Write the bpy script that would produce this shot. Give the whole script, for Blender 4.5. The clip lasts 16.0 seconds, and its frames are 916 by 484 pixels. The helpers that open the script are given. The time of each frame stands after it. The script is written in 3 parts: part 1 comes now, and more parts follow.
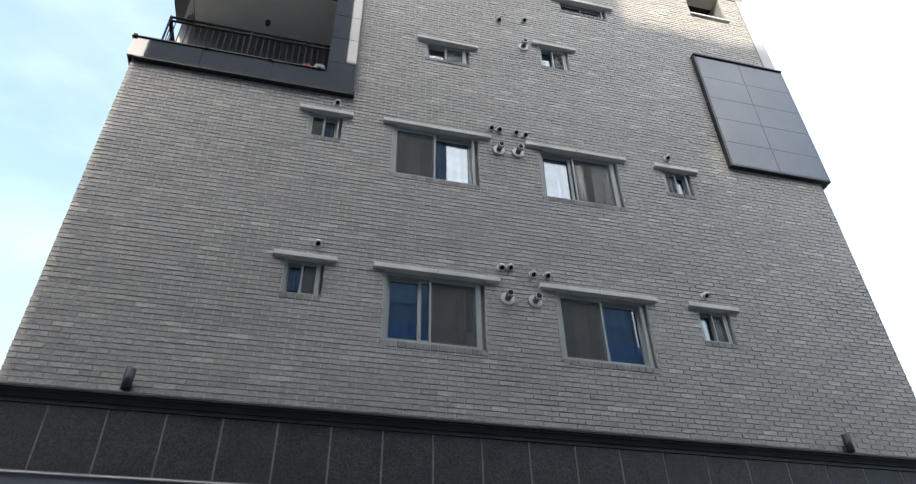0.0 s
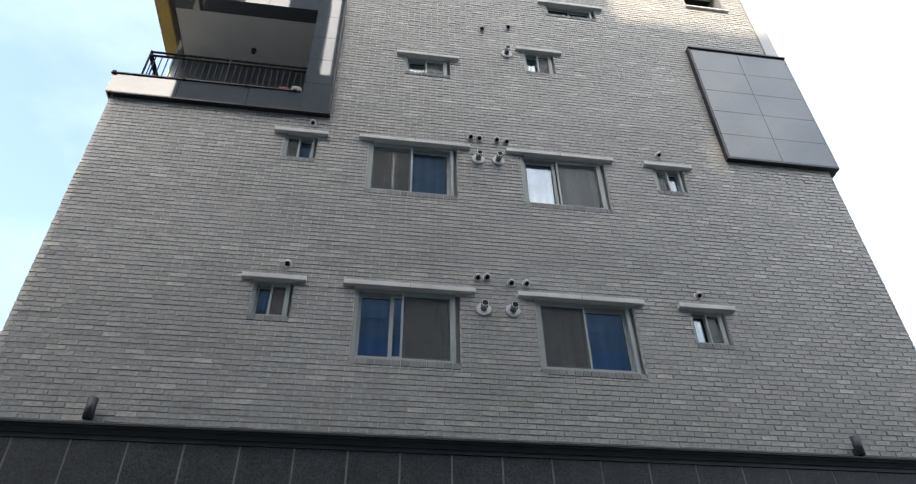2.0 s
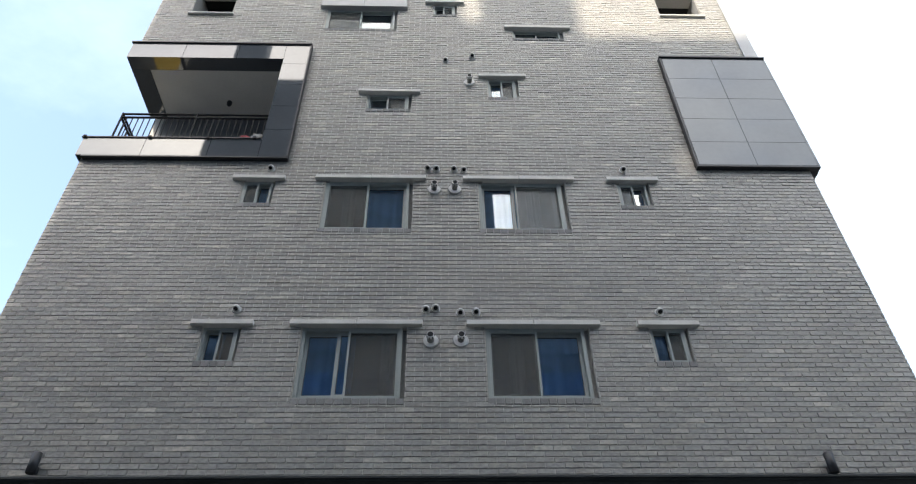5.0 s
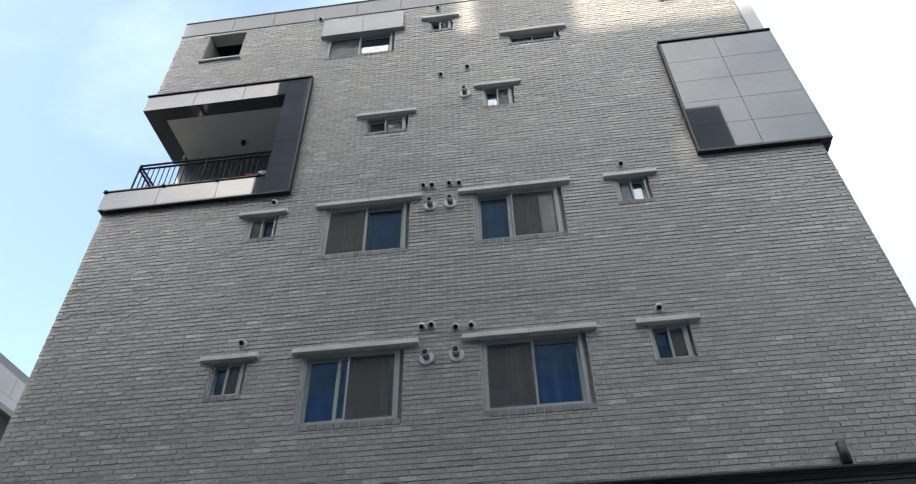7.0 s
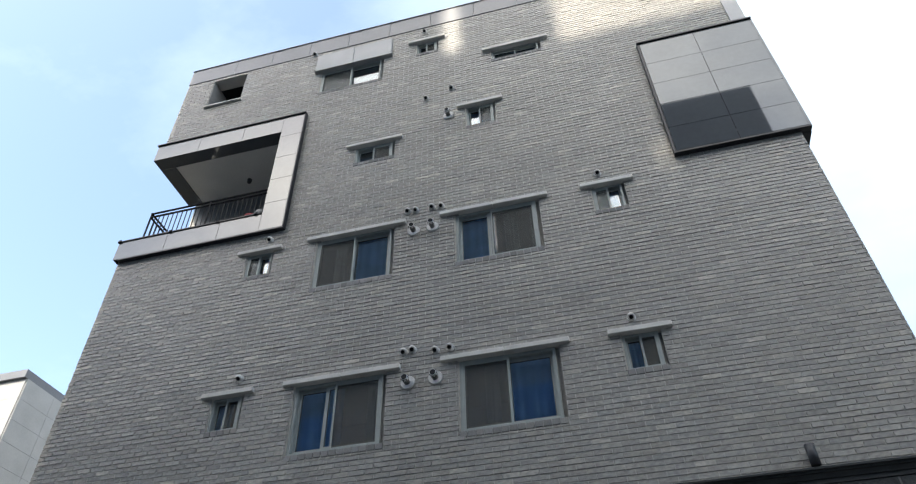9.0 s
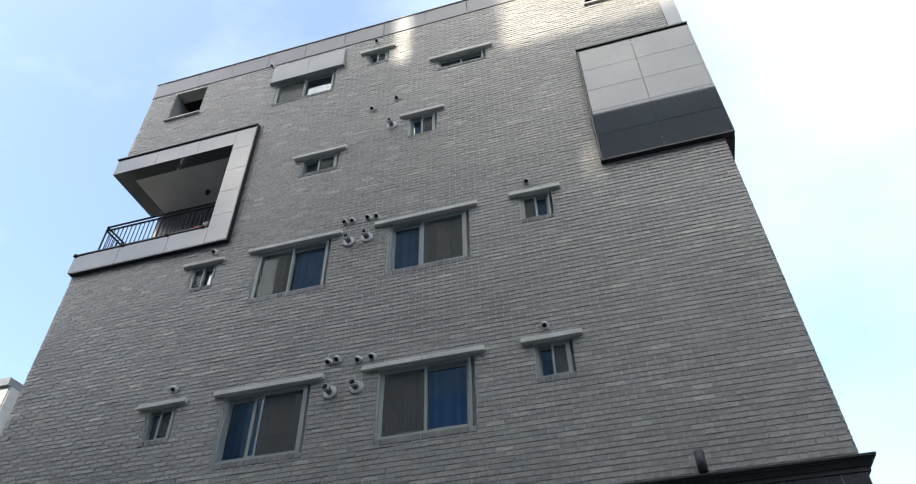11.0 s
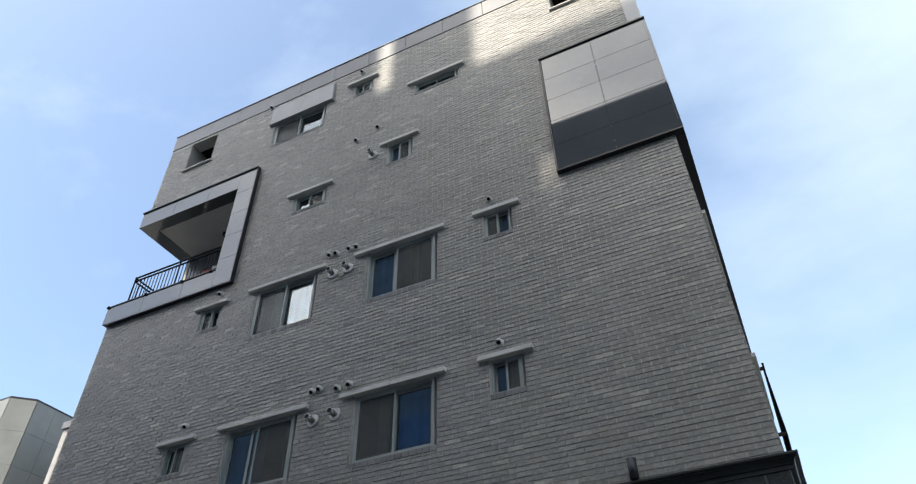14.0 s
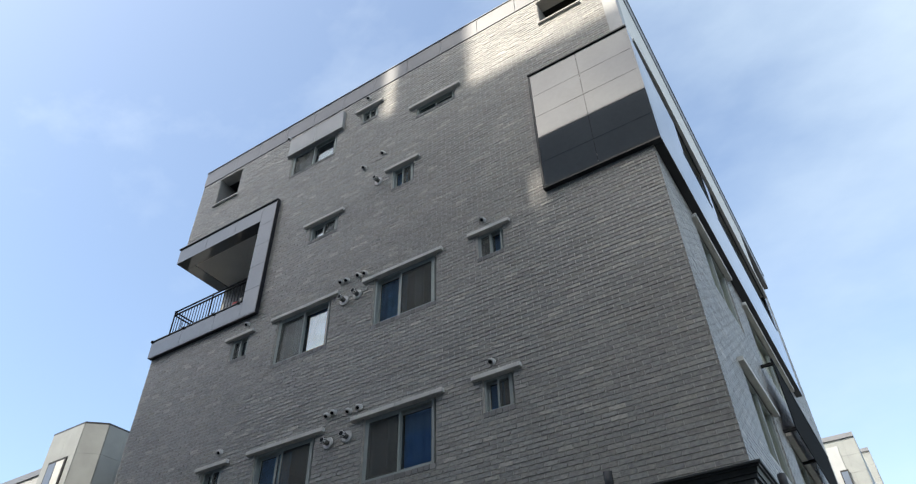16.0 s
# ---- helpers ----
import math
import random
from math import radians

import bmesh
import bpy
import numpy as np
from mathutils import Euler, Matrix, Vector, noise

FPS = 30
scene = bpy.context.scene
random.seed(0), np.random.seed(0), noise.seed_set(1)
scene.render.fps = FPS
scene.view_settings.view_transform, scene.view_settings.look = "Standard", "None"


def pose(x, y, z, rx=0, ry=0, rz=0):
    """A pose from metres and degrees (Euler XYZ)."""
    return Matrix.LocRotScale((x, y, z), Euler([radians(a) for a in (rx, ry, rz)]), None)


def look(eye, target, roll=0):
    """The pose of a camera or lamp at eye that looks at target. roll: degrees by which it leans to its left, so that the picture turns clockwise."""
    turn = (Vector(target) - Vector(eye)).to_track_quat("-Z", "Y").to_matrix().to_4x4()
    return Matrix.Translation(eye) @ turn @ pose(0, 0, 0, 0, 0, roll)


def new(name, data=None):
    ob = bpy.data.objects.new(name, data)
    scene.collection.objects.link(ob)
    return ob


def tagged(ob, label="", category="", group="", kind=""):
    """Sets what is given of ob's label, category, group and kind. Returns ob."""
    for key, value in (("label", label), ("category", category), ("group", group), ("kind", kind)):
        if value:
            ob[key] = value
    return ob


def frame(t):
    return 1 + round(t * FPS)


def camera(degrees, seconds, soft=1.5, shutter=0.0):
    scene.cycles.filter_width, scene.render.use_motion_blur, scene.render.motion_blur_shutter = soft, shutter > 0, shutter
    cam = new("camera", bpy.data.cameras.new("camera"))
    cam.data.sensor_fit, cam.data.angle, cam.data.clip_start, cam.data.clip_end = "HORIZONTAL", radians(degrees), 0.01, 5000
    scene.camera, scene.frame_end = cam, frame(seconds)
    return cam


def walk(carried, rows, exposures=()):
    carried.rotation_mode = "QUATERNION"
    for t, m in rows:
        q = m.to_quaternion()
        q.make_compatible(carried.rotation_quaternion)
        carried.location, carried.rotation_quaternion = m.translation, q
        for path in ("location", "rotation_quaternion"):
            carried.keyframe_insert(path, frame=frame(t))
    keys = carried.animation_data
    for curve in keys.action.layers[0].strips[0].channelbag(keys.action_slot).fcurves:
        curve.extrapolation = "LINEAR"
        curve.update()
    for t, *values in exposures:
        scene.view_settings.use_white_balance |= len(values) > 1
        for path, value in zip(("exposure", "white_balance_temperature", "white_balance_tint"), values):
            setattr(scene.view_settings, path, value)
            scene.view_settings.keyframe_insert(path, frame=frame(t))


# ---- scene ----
cam = camera(67.2, 16.0, soft=1.2)
PATH = [
    (0, (-0.881, 0.205, 1.531), (-0.481, 1.75, 2.736), -1.1),
    (0.5, (-0.58, 0.204, 1.55), (-0.207, 1.748, 2.764), -1.1),
    (1, (-0.281, 0.165, 1.561), (0.064, 1.707, 2.786), -1.1),
    (1.5, (-0.01, 0.198, 1.539), (0.283, 1.743, 2.774), -1.0),
    (2, (0.232, 0.217, 1.563), (0.475, 1.759, 2.813), -1.1),
    (2.5, (0.533, 0.093, 1.608), (0.73, 1.633, 2.868), -1.1),
    (3, (0.759, 0.083, 1.602), (0.918, 1.621, 2.87), -1.1),
    (3.5, (1.025, 0.142, 1.592), (1.164, 1.676, 2.867), -1.1),
    (4, (1.316, 0.187, 1.592), (1.427, 1.709, 2.885), -1.1),
    (6.3, (2.607, 0.055, 1.606), (2.522, 1.546, 2.936), -1.4),
    (6.5, (2.759, 0.074, 1.626), (2.64, 1.565, 2.954), -1.5),
    (7, (3.033, 0.056, 1.653), (2.866, 1.54, 2.984), -1.4),
    (7.5, (3.362, -0.03, 1.669), (3.128, 1.44, 3.005), -1.6),
    (8, (3.63, -0.033, 1.663), (3.333, 1.426, 2.998), -1.5),
    (8.5, (3.967, -0.031, 1.684), (3.64, 1.42, 3.02), -1.4),
    (9, (4.344, -0.108, 1.689), (3.998, 1.339, 3.026), -1.6),
    (11.5, (6.044, -0.014, 1.681), (5.621, 1.42, 3.009), -1.3),
    (12, (6.352, -0.017, 1.697), (5.888, 1.406, 3.023), -1.4),
    (12.5, (6.695, -0.041, 1.692), (6.184, 1.363, 3.021), -1.4),
    (13, (7.049, -0.028, 1.691), (6.496, 1.37, 3.01), -1.4),
    (13.5, (7.351, 0.023, 1.717), (6.765, 1.41, 3.034), -1.4),
    (14, (7.744, 0.003, 1.724), (7.11, 1.372, 3.037), -1.4),
    (14.5, (8.055, 0.07, 1.719), (7.372, 1.42, 3.028), -1.3),
    (15, (8.363, 0.096, 1.748), (7.639, 1.429, 3.052), -1.4),
    (15.5, (8.726, -0.047, 1.765), (7.964, 1.267, 3.066), -1.5),
    (16, (9.054, -0.086, 1.774), (8.255, 1.21, 3.07), -1.5),
]
EXPOSURES = [(0.0, 2.3, 7200, 10), (4.0, 2.31, 7200, 10), (7.0, 2.15, 7100, 9.3), (9.0, 2.1, 7050, 8.8), (12.5, 1.81, 6980, 8.5), (16.0, 1.52, 6970, 8.5)]
walk(cam, [(t, look(eye, target, roll)) for t, eye, target, roll in PATH], EXPOSURES)

# ---- daylight ----
SUN_K, SUN_S = 0.367, 1.009   # sideways and downward run of the sun's rays for each metre towards the facade
sun_from = Vector((-SUN_K, -1.0, SUN_S)).normalized()
world = bpy.data.worlds.new("sky")
scene.world = world
world.use_nodes = True
wn, wl = world.node_tree.nodes, world.node_tree.links
wn.clear()
sky = wn.new("ShaderNodeTexSky")
sky.sky_type, sky.sun_disc = "NISHITA", False
sky.sun_elevation = math.asin(sun_from.z)
sky.sun_rotation = math.atan2(sun_from.x, sun_from.y)
sky.altitude, sky.air_density, sky.dust_density, sky.ozone_density = 50, 1.0, 1.2, 2.6
coord = wn.new("ShaderNodeTexCoord")
stretch = wn.new("ShaderNodeMapping")
stretch.inputs["Scale"].default_value = (1.0, 1.6, 2.2)
stretch.inputs["Rotation"].default_value = (0.3, 0.5, 0.4)
cloud = wn.new("ShaderNodeTexNoise")
cloud.inputs["Scale"].default_value, cloud.inputs["Detail"].default_value, cloud.inputs["Roughness"].default_value = 1.9, 8, 0.56
cloud_ramp = wn.new("ShaderNodeValToRGB")
cloud_ramp.color_ramp.elements[0].color = (0.12, 0.12, 0.12, 1)
cloud_ramp.color_ramp.elements[0].position, cloud_ramp.color_ramp.elements[1].position = 0.33, 1.14
cloud_mix = wn.new("ShaderNodeMix")
cloud_mix.data_type = "RGBA"
background = wn.new("ShaderNodeBackground")
background.inputs["Strength"].default_value = 0.117
sky_out = wn.new("ShaderNodeOutputWorld")
wl.new(coord.outputs["Generated"], stretch.inputs["Vector"])
wl.new(stretch.outputs["Vector"], cloud.inputs["Vector"])

# thicker cloud towards the north-east
split_way = wn.new("ShaderNodeSeparateXYZ")
thick = wn.new("ShaderNodeMapRange")
thick.inputs["From Min"].default_value, thick.inputs["From Max"].default_value = 0.4, 0.85
thick.inputs["To Min"].default_value, thick.inputs["To Max"].default_value = 0.0, 0.5
both = wn.new("ShaderNodeMath")
both.operation, both.use_clamp = "ADD", True
wl.new(coord.outputs["Generated"], split_way.inputs["Vector"])
aim = wn.new("ShaderNodeVectorMath")
aim.operation = "DOT_PRODUCT"
aim.inputs[1].default_value = (1.0, -0.45, 1.0)
northern = wn.new("ShaderNodeMapRange")
northern.inputs["From Min"].default_value, northern.inputs["From Max"].default_value = -0.1, 0.25
northern_thick = wn.new("ShaderNodeMath")
northern_thick.operation = "MULTIPLY"
wl.new(coord.outputs["Generated"], aim.inputs[0])
wl.new(aim.outputs["Value"], thick.inputs["Value"])
wl.new(split_way.outputs["Y"], northern.inputs["Value"])
wl.new(thick.outputs["Result"], northern_thick.inputs[0])
wl.new(northern.outputs["Result"], northern_thick.inputs[1])
clear_west = wn.new("ShaderNodeMapRange")
clear_west.inputs["From Min"].default_value, clear_west.inputs["From Max"].default_value = -0.15, -0.45
clear_west.inputs["To Min"].default_value, clear_west.inputs["To Max"].default_value = 0.0, 0.2
less = wn.new("ShaderNodeMath")
less.operation = "SUBTRACT"
wl.new(split_way.outputs["X"], clear_west.inputs["Value"])
wl.new(cloud.outputs["Fac"], less.inputs[0])
wl.new(clear_west.outputs["Result"], less.inputs[1])
wl.new(less.outputs[0], both.inputs[0])
wl.new(northern_thick.outputs[0], both.inputs[1])
wl.new(both.outputs[0], cloud_ramp.inputs["Fac"])
wl.new(cloud_ramp.outputs["Color"], cloud_mix.inputs["Factor"])
wl.new(sky.outputs["Color"], cloud_mix.inputs["A"])
# thin cloud is brighter round the sun
toward = wn.new("ShaderNodeVectorMath")
toward.operation = "DOT_PRODUCT"
toward.inputs[1].default_value = sun_from
facing = wn.new("ShaderNodeMath")
facing.operation = "MAXIMUM"
facing.inputs[1].default_value = 0.0
glow = wn.new("ShaderNodeMath")
glow.operation = "POWER"
glow.inputs[1].default_value = 4.0
cloud_color = wn.new("ShaderNodeMix")
cloud_color.data_type = "RGBA"
cloud_color.inputs["A"].default_value, cloud_color.inputs["B"].default_value = (2.4, 3.0, 3.75, 1), (26.6, 25.4, 22.6, 1)
wl.new(coord.outputs["Generated"], toward.inputs[0])
wl.new(toward.outputs["Value"], facing.inputs[0])
wl.new(facing.outputs[0], glow.inputs[0])
wl.new(glow.outputs[0], cloud_color.inputs["Factor"])
wl.new(cloud_color.outputs["Result"], cloud_mix.inputs["B"])
wl.new(cloud_mix.outputs["Result"], background.inputs["Color"])
wl.new(background.outputs["Background"], sky_out.inputs["Surface"])
sun_data = bpy.data.lights.new("sun", "SUN")
sun_data.energy, sun_data.angle, sun_data.color = 1.5, radians(1.0), (1.0, 0.95, 0.87)
sun_lamp = new("sun", sun_data)
sun_lamp.matrix_world = look(sun_from * 60, (0, 0, 0))


# ---- materials ----
def material(name, color, rough=0.6, metal=0.0, spread=0.0, noise_scale=8.0, noise_amount=0.15, fine_scale=90.0, fine_amount=0.1,
             bump=0.0, bump_scale=120.0, per_object=False, specular=0.5, streak=(1, 1, 1)):
    """Colour with large blotches, fine grain and relief; spread: how far pieces differ from one another."""
    m = bpy.data.materials.new(name)
    m.use_nodes = True
    n, l = m.node_tree.nodes, m.node_tree.links
    bsdf = n["Principled BSDF"]
    bsdf.inputs["Roughness"].default_value, bsdf.inputs["Metallic"].default_value = rough, metal
    bsdf.inputs["Specular IOR Level"].default_value = specular
    tc = n.new("ShaderNodeTexCoord")
    mp = n.new("ShaderNodeMapping")
    mp.inputs["Scale"].default_value = streak
    geo = n.new("ShaderNodeNewGeometry")
    l.new(geo.outputs["Position"], mp.inputs["Vector"])
    factor = None
    for scale, amount, detail in ((noise_scale, noise_amount, 5), (fine_scale, fine_amount, 3)):
        if amount <= 0:
            continue
        t = n.new("ShaderNodeTexNoise")
        t.inputs["Scale"].default_value, t.inputs["Detail"].default_value = scale, detail
        l.new(mp.outputs["Vector"], t.inputs["Vector"])
        r = n.new("ShaderNodeMapRange")
        r.inputs["From Min"].default_value, r.inputs["From Max"].default_value = 0.25, 0.75
        r.inputs["To Min"].default_value, r.inputs["To Max"].default_value = 1 - amount, 1 + amount
        l.new(t.outputs["Fac"], r.inputs["Value"])
        if factor is None:
            factor = r.outputs["Result"]
        else:
            x = n.new("ShaderNodeMath")
            x.operation = "MULTIPLY"
            l.new(factor, x.inputs[0])
            l.new(r.outputs["Result"], x.inputs[1])
            factor = x.outputs[0]
    if spread > 0:
        ramp = n.new("ShaderNodeValToRGB")
        e = ramp.color_ramp.elements
        lo, hi = 1 - spread, 1 + spread
        e[0].position, e[0].color = 0.0, (lo, lo * 0.99, lo * 0.98, 1)
        e[1].position, e[1].color = 1.0, (hi * 1.25, hi * 1.24, hi * 1.2, 1)
        for pos, k, warm, cool in ((0.12, 1 - spread * 0.7, 0.015, 0.0), (0.3, 1 - spread * 0.3, -0.015, 0.01), (0.45, 1.0, 0.012, 0.01), (0.6, 1 + spread * 0.1, 0.02, -0.04), (0.65, 1 - spread * 0.2, 0.02, -0.03), (0.7, 1.0, 0.0, 0.0),
                                  (0.78, 1 + spread * 0.35, -0.01, 0.01), (0.93, 1 + spread * 0.7, 0.01, -0.01)):
            q = e.new(pos)
            q.color = (k * (1 + warm), k, k * (1 + cool), 1)
        if per_object:
            info = n.new("ShaderNodeObjectInfo")
            l.new(info.outputs["Random"], ramp.inputs["Fac"])
        else:
            l.new(geo.outputs["Random Per Island"], ramp.inputs["Fac"])
    scale_node = n.new("ShaderNodeVectorMath")
    scale_node.operation = "SCALE"
    scale_node.inputs[0].default_value = color
    if factor is not None:
        l.new(factor, scale_node.inputs["Scale"])
    result = scale_node.outputs["Vector"]
    if spread > 0:
        mul = n.new("ShaderNodeVectorMath")
        mul.operation = "MULTIPLY"
        l.new(result, mul.inputs[0])
        l.new(ramp.outputs["Color"], mul.inputs[1])
        result = mul.outputs["Vector"]
    l.new(result, bsdf.inputs["Base Color"])
    if bump > 0:
        bt = n.new("ShaderNodeTexNoise")
        bt.inputs["Scale"].default_value, bt.inputs["Detail"].default_value = bump_scale, 4
        l.new(mp.outputs["Vector"], bt.inputs["Vector"])
        b = n.new("ShaderNodeBump")
        b.inputs["Strength"].default_value, b.inputs["Distance"].default_value = bump, 0.004
        l.new(bt.outputs["Fac"], b.inputs["Height"])
        l.new(b.outputs["Normal"], bsdf.inputs["Normal"])
    return m


def see_through(name, tint, gloss, gloss_tint, rough=0.01):
    """A thin sheet: part of the light goes through, part is mirrored."""
    m = bpy.data.materials.new(name)
    m.use_nodes = True
    n, l = m.node_tree.nodes, m.node_tree.links
    n.remove(n["Principled BSDF"])
    clear = n.new("ShaderNodeBsdfTransparent")
    clear.inputs["Color"].default_value = (*tint, 1)
    mirror = n.new("ShaderNodeBsdfGlossy")
    mirror.inputs["Color"].default_value, mirror.inputs["Roughness"].default_value = (*gloss_tint, 1), rough
    mix = n.new("ShaderNodeMixShader")
    mix.inputs["Fac"].default_value = gloss
    l.new(clear.outputs[0], mix.inputs[1])
    l.new(mirror.outputs[0], mix.inputs[2])
    l.new(mix.outputs[0], n["Material Output"].inputs["Surface"])
    return m


def mesh_screen(name):
    m = bpy.data.materials.new(name)
    m.use_nodes = True
    n, l = m.node_tree.nodes, m.node_tree.links
    bsdf = n["Principled BSDF"]
    bsdf.inputs["Base Color"].default_value, bsdf.inputs["Roughness"].default_value = (0.115, 0.115, 0.102, 1), 0.75
    clear = n.new("ShaderNodeBsdfTransparent")
    mix = n.new("ShaderNodeMixShader")
    mix.inputs["Fac"].default_value = 0.42
    l.new(clear.outputs[0], mix.inputs[1])
    l.new(bsdf.outputs[0], mix.inputs[2])
    l.new(mix.outputs[0], n["Material Output"].inputs["Surface"])
    return m


BRICK = material("grey_brick", (0.337, 0.323, 0.289), 0.46, spread=0.11, noise_scale=1.1, noise_amount=0.09, fine_scale=38, fine_amount=0.33, streak=(0.45, 1, 1), bump=0.5)
BRICK_SINGLE = material("grey_brick_piece", (0.337, 0.323, 0.289), 0.46, spread=0.11, noise_scale=1.1, noise_amount=0.09, fine_scale=38, fine_amount=0.33, streak=(0.45, 1, 1), bump=0.5, per_object=True)
SILL_BRICK = material("sill_brick", (0.25, 0.245, 0.23), 0.85, spread=0.2, noise_scale=3, noise_amount=0.15, fine_scale=60, fine_amount=0.15, bump=0.5, per_object=True)
MORTAR = material("grey_mortar", (0.5, 0.485, 0.45), 0.95, noise_scale=2, noise_amount=0.15, fine_scale=150, fine_amount=0.15, bump=0.5)
STONE = material("pale_granite", (0.64, 0.615, 0.565), 0.75, noise_scale=4, noise_amount=0.14, fine_scale=180, fine_amount=0.16, bump=0.2, streak=(1, 1, 0.35))
GRANITE = material("black_granite", (0.031, 0.034, 0.033), 0.5, noise_scale=5, noise_amount=0.35, fine_scale=50, fine_amount=1.0, bump=0.25)
CORNICE = material("dark_cornice_stone", (0.026, 0.029, 0.027), 0.55, noise_scale=3, noise_amount=0.35, fine_scale=120, fine_amount=0.45)
JOINT = material("pale_joint_filler", (0.21, 0.205, 0.195), 0.8)
METAL = material("grey_metal_panel", (0.12, 0.129, 0.137), 0.03, metal=0.45, specular=0.35, noise_scale=1.2, noise_amount=0.07, fine_scale=14, fine_amount=0.04)
METAL_ROOF = material("grey_parapet_sheet", (0.175, 0.18, 0.192), 0.42, metal=0.0, noise_scale=1.2, noise_amount=0.08, fine_scale=20, fine_amount=0.06)
HOOD = material("pale_metal_hood", (0.4, 0.398, 0.39), 0.5, metal=0.1, noise_scale=2, noise_amount=0.08)
PALE = material("cream_metal_sheet", (0.72, 0.7, 0.65), 0.5, noise_scale=2, noise_amount=0.06)
FLUE_END = material("bright_flue_end", (0.75, 0.74, 0.71), 0.35, metal=0.5, noise_scale=30, noise_amount=0.1)
TRIM = material("black_metal_trim", (0.02, 0.02, 0.022), 0.4, metal=0.2)
BACKING = material("panel_backing", (0.03, 0.03, 0.03), 0.8)
ALU = material("grey_window_frame", (0.345, 0.37, 0.345), 0.4, metal=0.0, noise_scale=6, noise_amount=0.08, fine_amount=0.04)
SEAL = material("beige_sealant", (0.48, 0.45, 0.39), 0.8, noise_scale=12, noise_amount=0.3)
GASKET = material("black_gasket", (0.02, 0.02, 0.02), 0.7)
CLEAR_GLASS = see_through("clear_window_glass", (0.92, 0.92, 0.88), 0.1, (1.0, 1.0, 1.0))
GLASS = see_through("window_glass", (0.88, 0.95, 0.99), 0.1, (0.9, 0.96, 1.0))
SCREEN = mesh_screen("insect_screen")
ROOM = material("dim_room_wall", (0.28, 0.27, 0.25), 0.9, noise_scale=2, noise_amount=0.1)
CURTAIN = material("blue_curtain", (0.34, 0.6, 0.88), 0.9, noise_scale=5, noise_amount=0.15)
BLIND = material("pale_curtain", (0.6, 0.6, 0.57), 0.9, noise_scale=5, noise_amount=0.15)
WHITE = material("white_plastic", (0.62, 0.61, 0.58), 0.5, noise_scale=15, noise_amount=0.15)
PIPE = material("weathered_steel", (0.22, 0.215, 0.2), 0.35, metal=0.8, noise_scale=30, noise_amount=0.3)
HOLE_SHADE = material("hole_shade_black", (0.012, 0.012, 0.012), 0.9)
LAMP = material("dark_lamp_paint", (0.03, 0.031, 0.034), 0.5, noise_scale=20, noise_amount=0.15)
CEILING = material("white_ceiling_board", (0.7, 0.68, 0.63), 0.8, noise_scale=2, noise_amount=0.06)
RAIL = material("black_rail_paint", (0.016, 0.015, 0.015), 0.65, specular=0.2, noise_scale=20, noise_amount=0.15)
MESH_SHEET = material("black_perforated_sheet", (0.014, 0.014, 0.014), 0.95, specular=0.05, noise_scale=20, noise_amount=0.15)
PLASTER = material("grey_plaster", (0.3, 0.29, 0.27), 0.9, noise_scale=3, noise_amount=0.12)
CONCRETE = material("pale_concrete_panel", (0.45, 0.45, 0.435), 0.8, noise_scale=1.5, noise_amount=0.1, fine_scale=30, fine_amount=0.05, spread=0.04)
GREYTILE = material("grey_stone_panel", (0.3, 0.31, 0.29), 0.55, noise_scale=1.5, noise_amount=0.12, spread=0.08)
ASPHALT = material("asphalt", (0.07, 0.069, 0.067), 0.9, noise_scale=1, noise_amount=0.2, fine_scale=60, fine_amount=0.2, bump=0.6)
PAVING = material("concrete_paving", (0.28, 0.27, 0.25), 0.9, noise_scale=2, noise_amount=0.15)
OFFICE = material("dark_blue_cladding", (0.1, 0.13, 0.18), 0.4, noise_scale=0.4, noise_amount=0.2)
OFFICE_DARK = material("dark_grey_cladding", (0.11, 0.112, 0.112), 0.4, noise_scale=0.4, noise_amount=0.2)
LOWER = material("grey_stone_cladding", (0.11, 0.125, 0.15), 0.8, noise_scale=0.4, noise_amount=0.2)
BANNER = material("blue_banner", (0.04, 0.09, 0.22), 0.6)
BANNER_MARK = material("pale_banner_bars", (0.16, 0.24, 0.36), 0.6)
YELLOW = material("yellow_paint", (0.5, 0.33, 0.05), 0.6, noise_scale=1, noise_amount=0.15)
RED = material("red_cloth", (0.28, 0.025, 0.03), 0.8)


# ---- mesh helpers ----
def box(bm, x0, x1, y0, y1, z0, z1):
    v = [bm.verts.new(p) for p in ((x0, y0, z0), (x1, y0, z0), (x1, y1, z0), (x0, y1, z0), (x0, y0, z1), (x1, y0, z1), (x1, y1, z1), (x0, y1, z1))]
    for f in ((0, 3, 2, 1), (4, 5, 6, 7), (0, 1, 5, 4), (1, 2, 6, 5), (2, 3, 7, 6), (3, 0, 4, 7)):
        bm.faces.new([v[i] for i in f])


def tube(bm, a, b, r0, r1=None, seg=16, cap=True):
    """A tapered round bar from a to b."""
    r1 = r0 if r1 is None else r1
    a, b = Vector(a), Vector(b)
    m = Matrix.Translation((a + b) / 2) @ (b - a).to_track_quat("Z", "Y").to_matrix().to_4x4()
    bmesh.ops.create_cone(bm, cap_ends=cap, segments=seg, radius1=r0, radius2=r1, depth=(b - a).length, matrix=m)


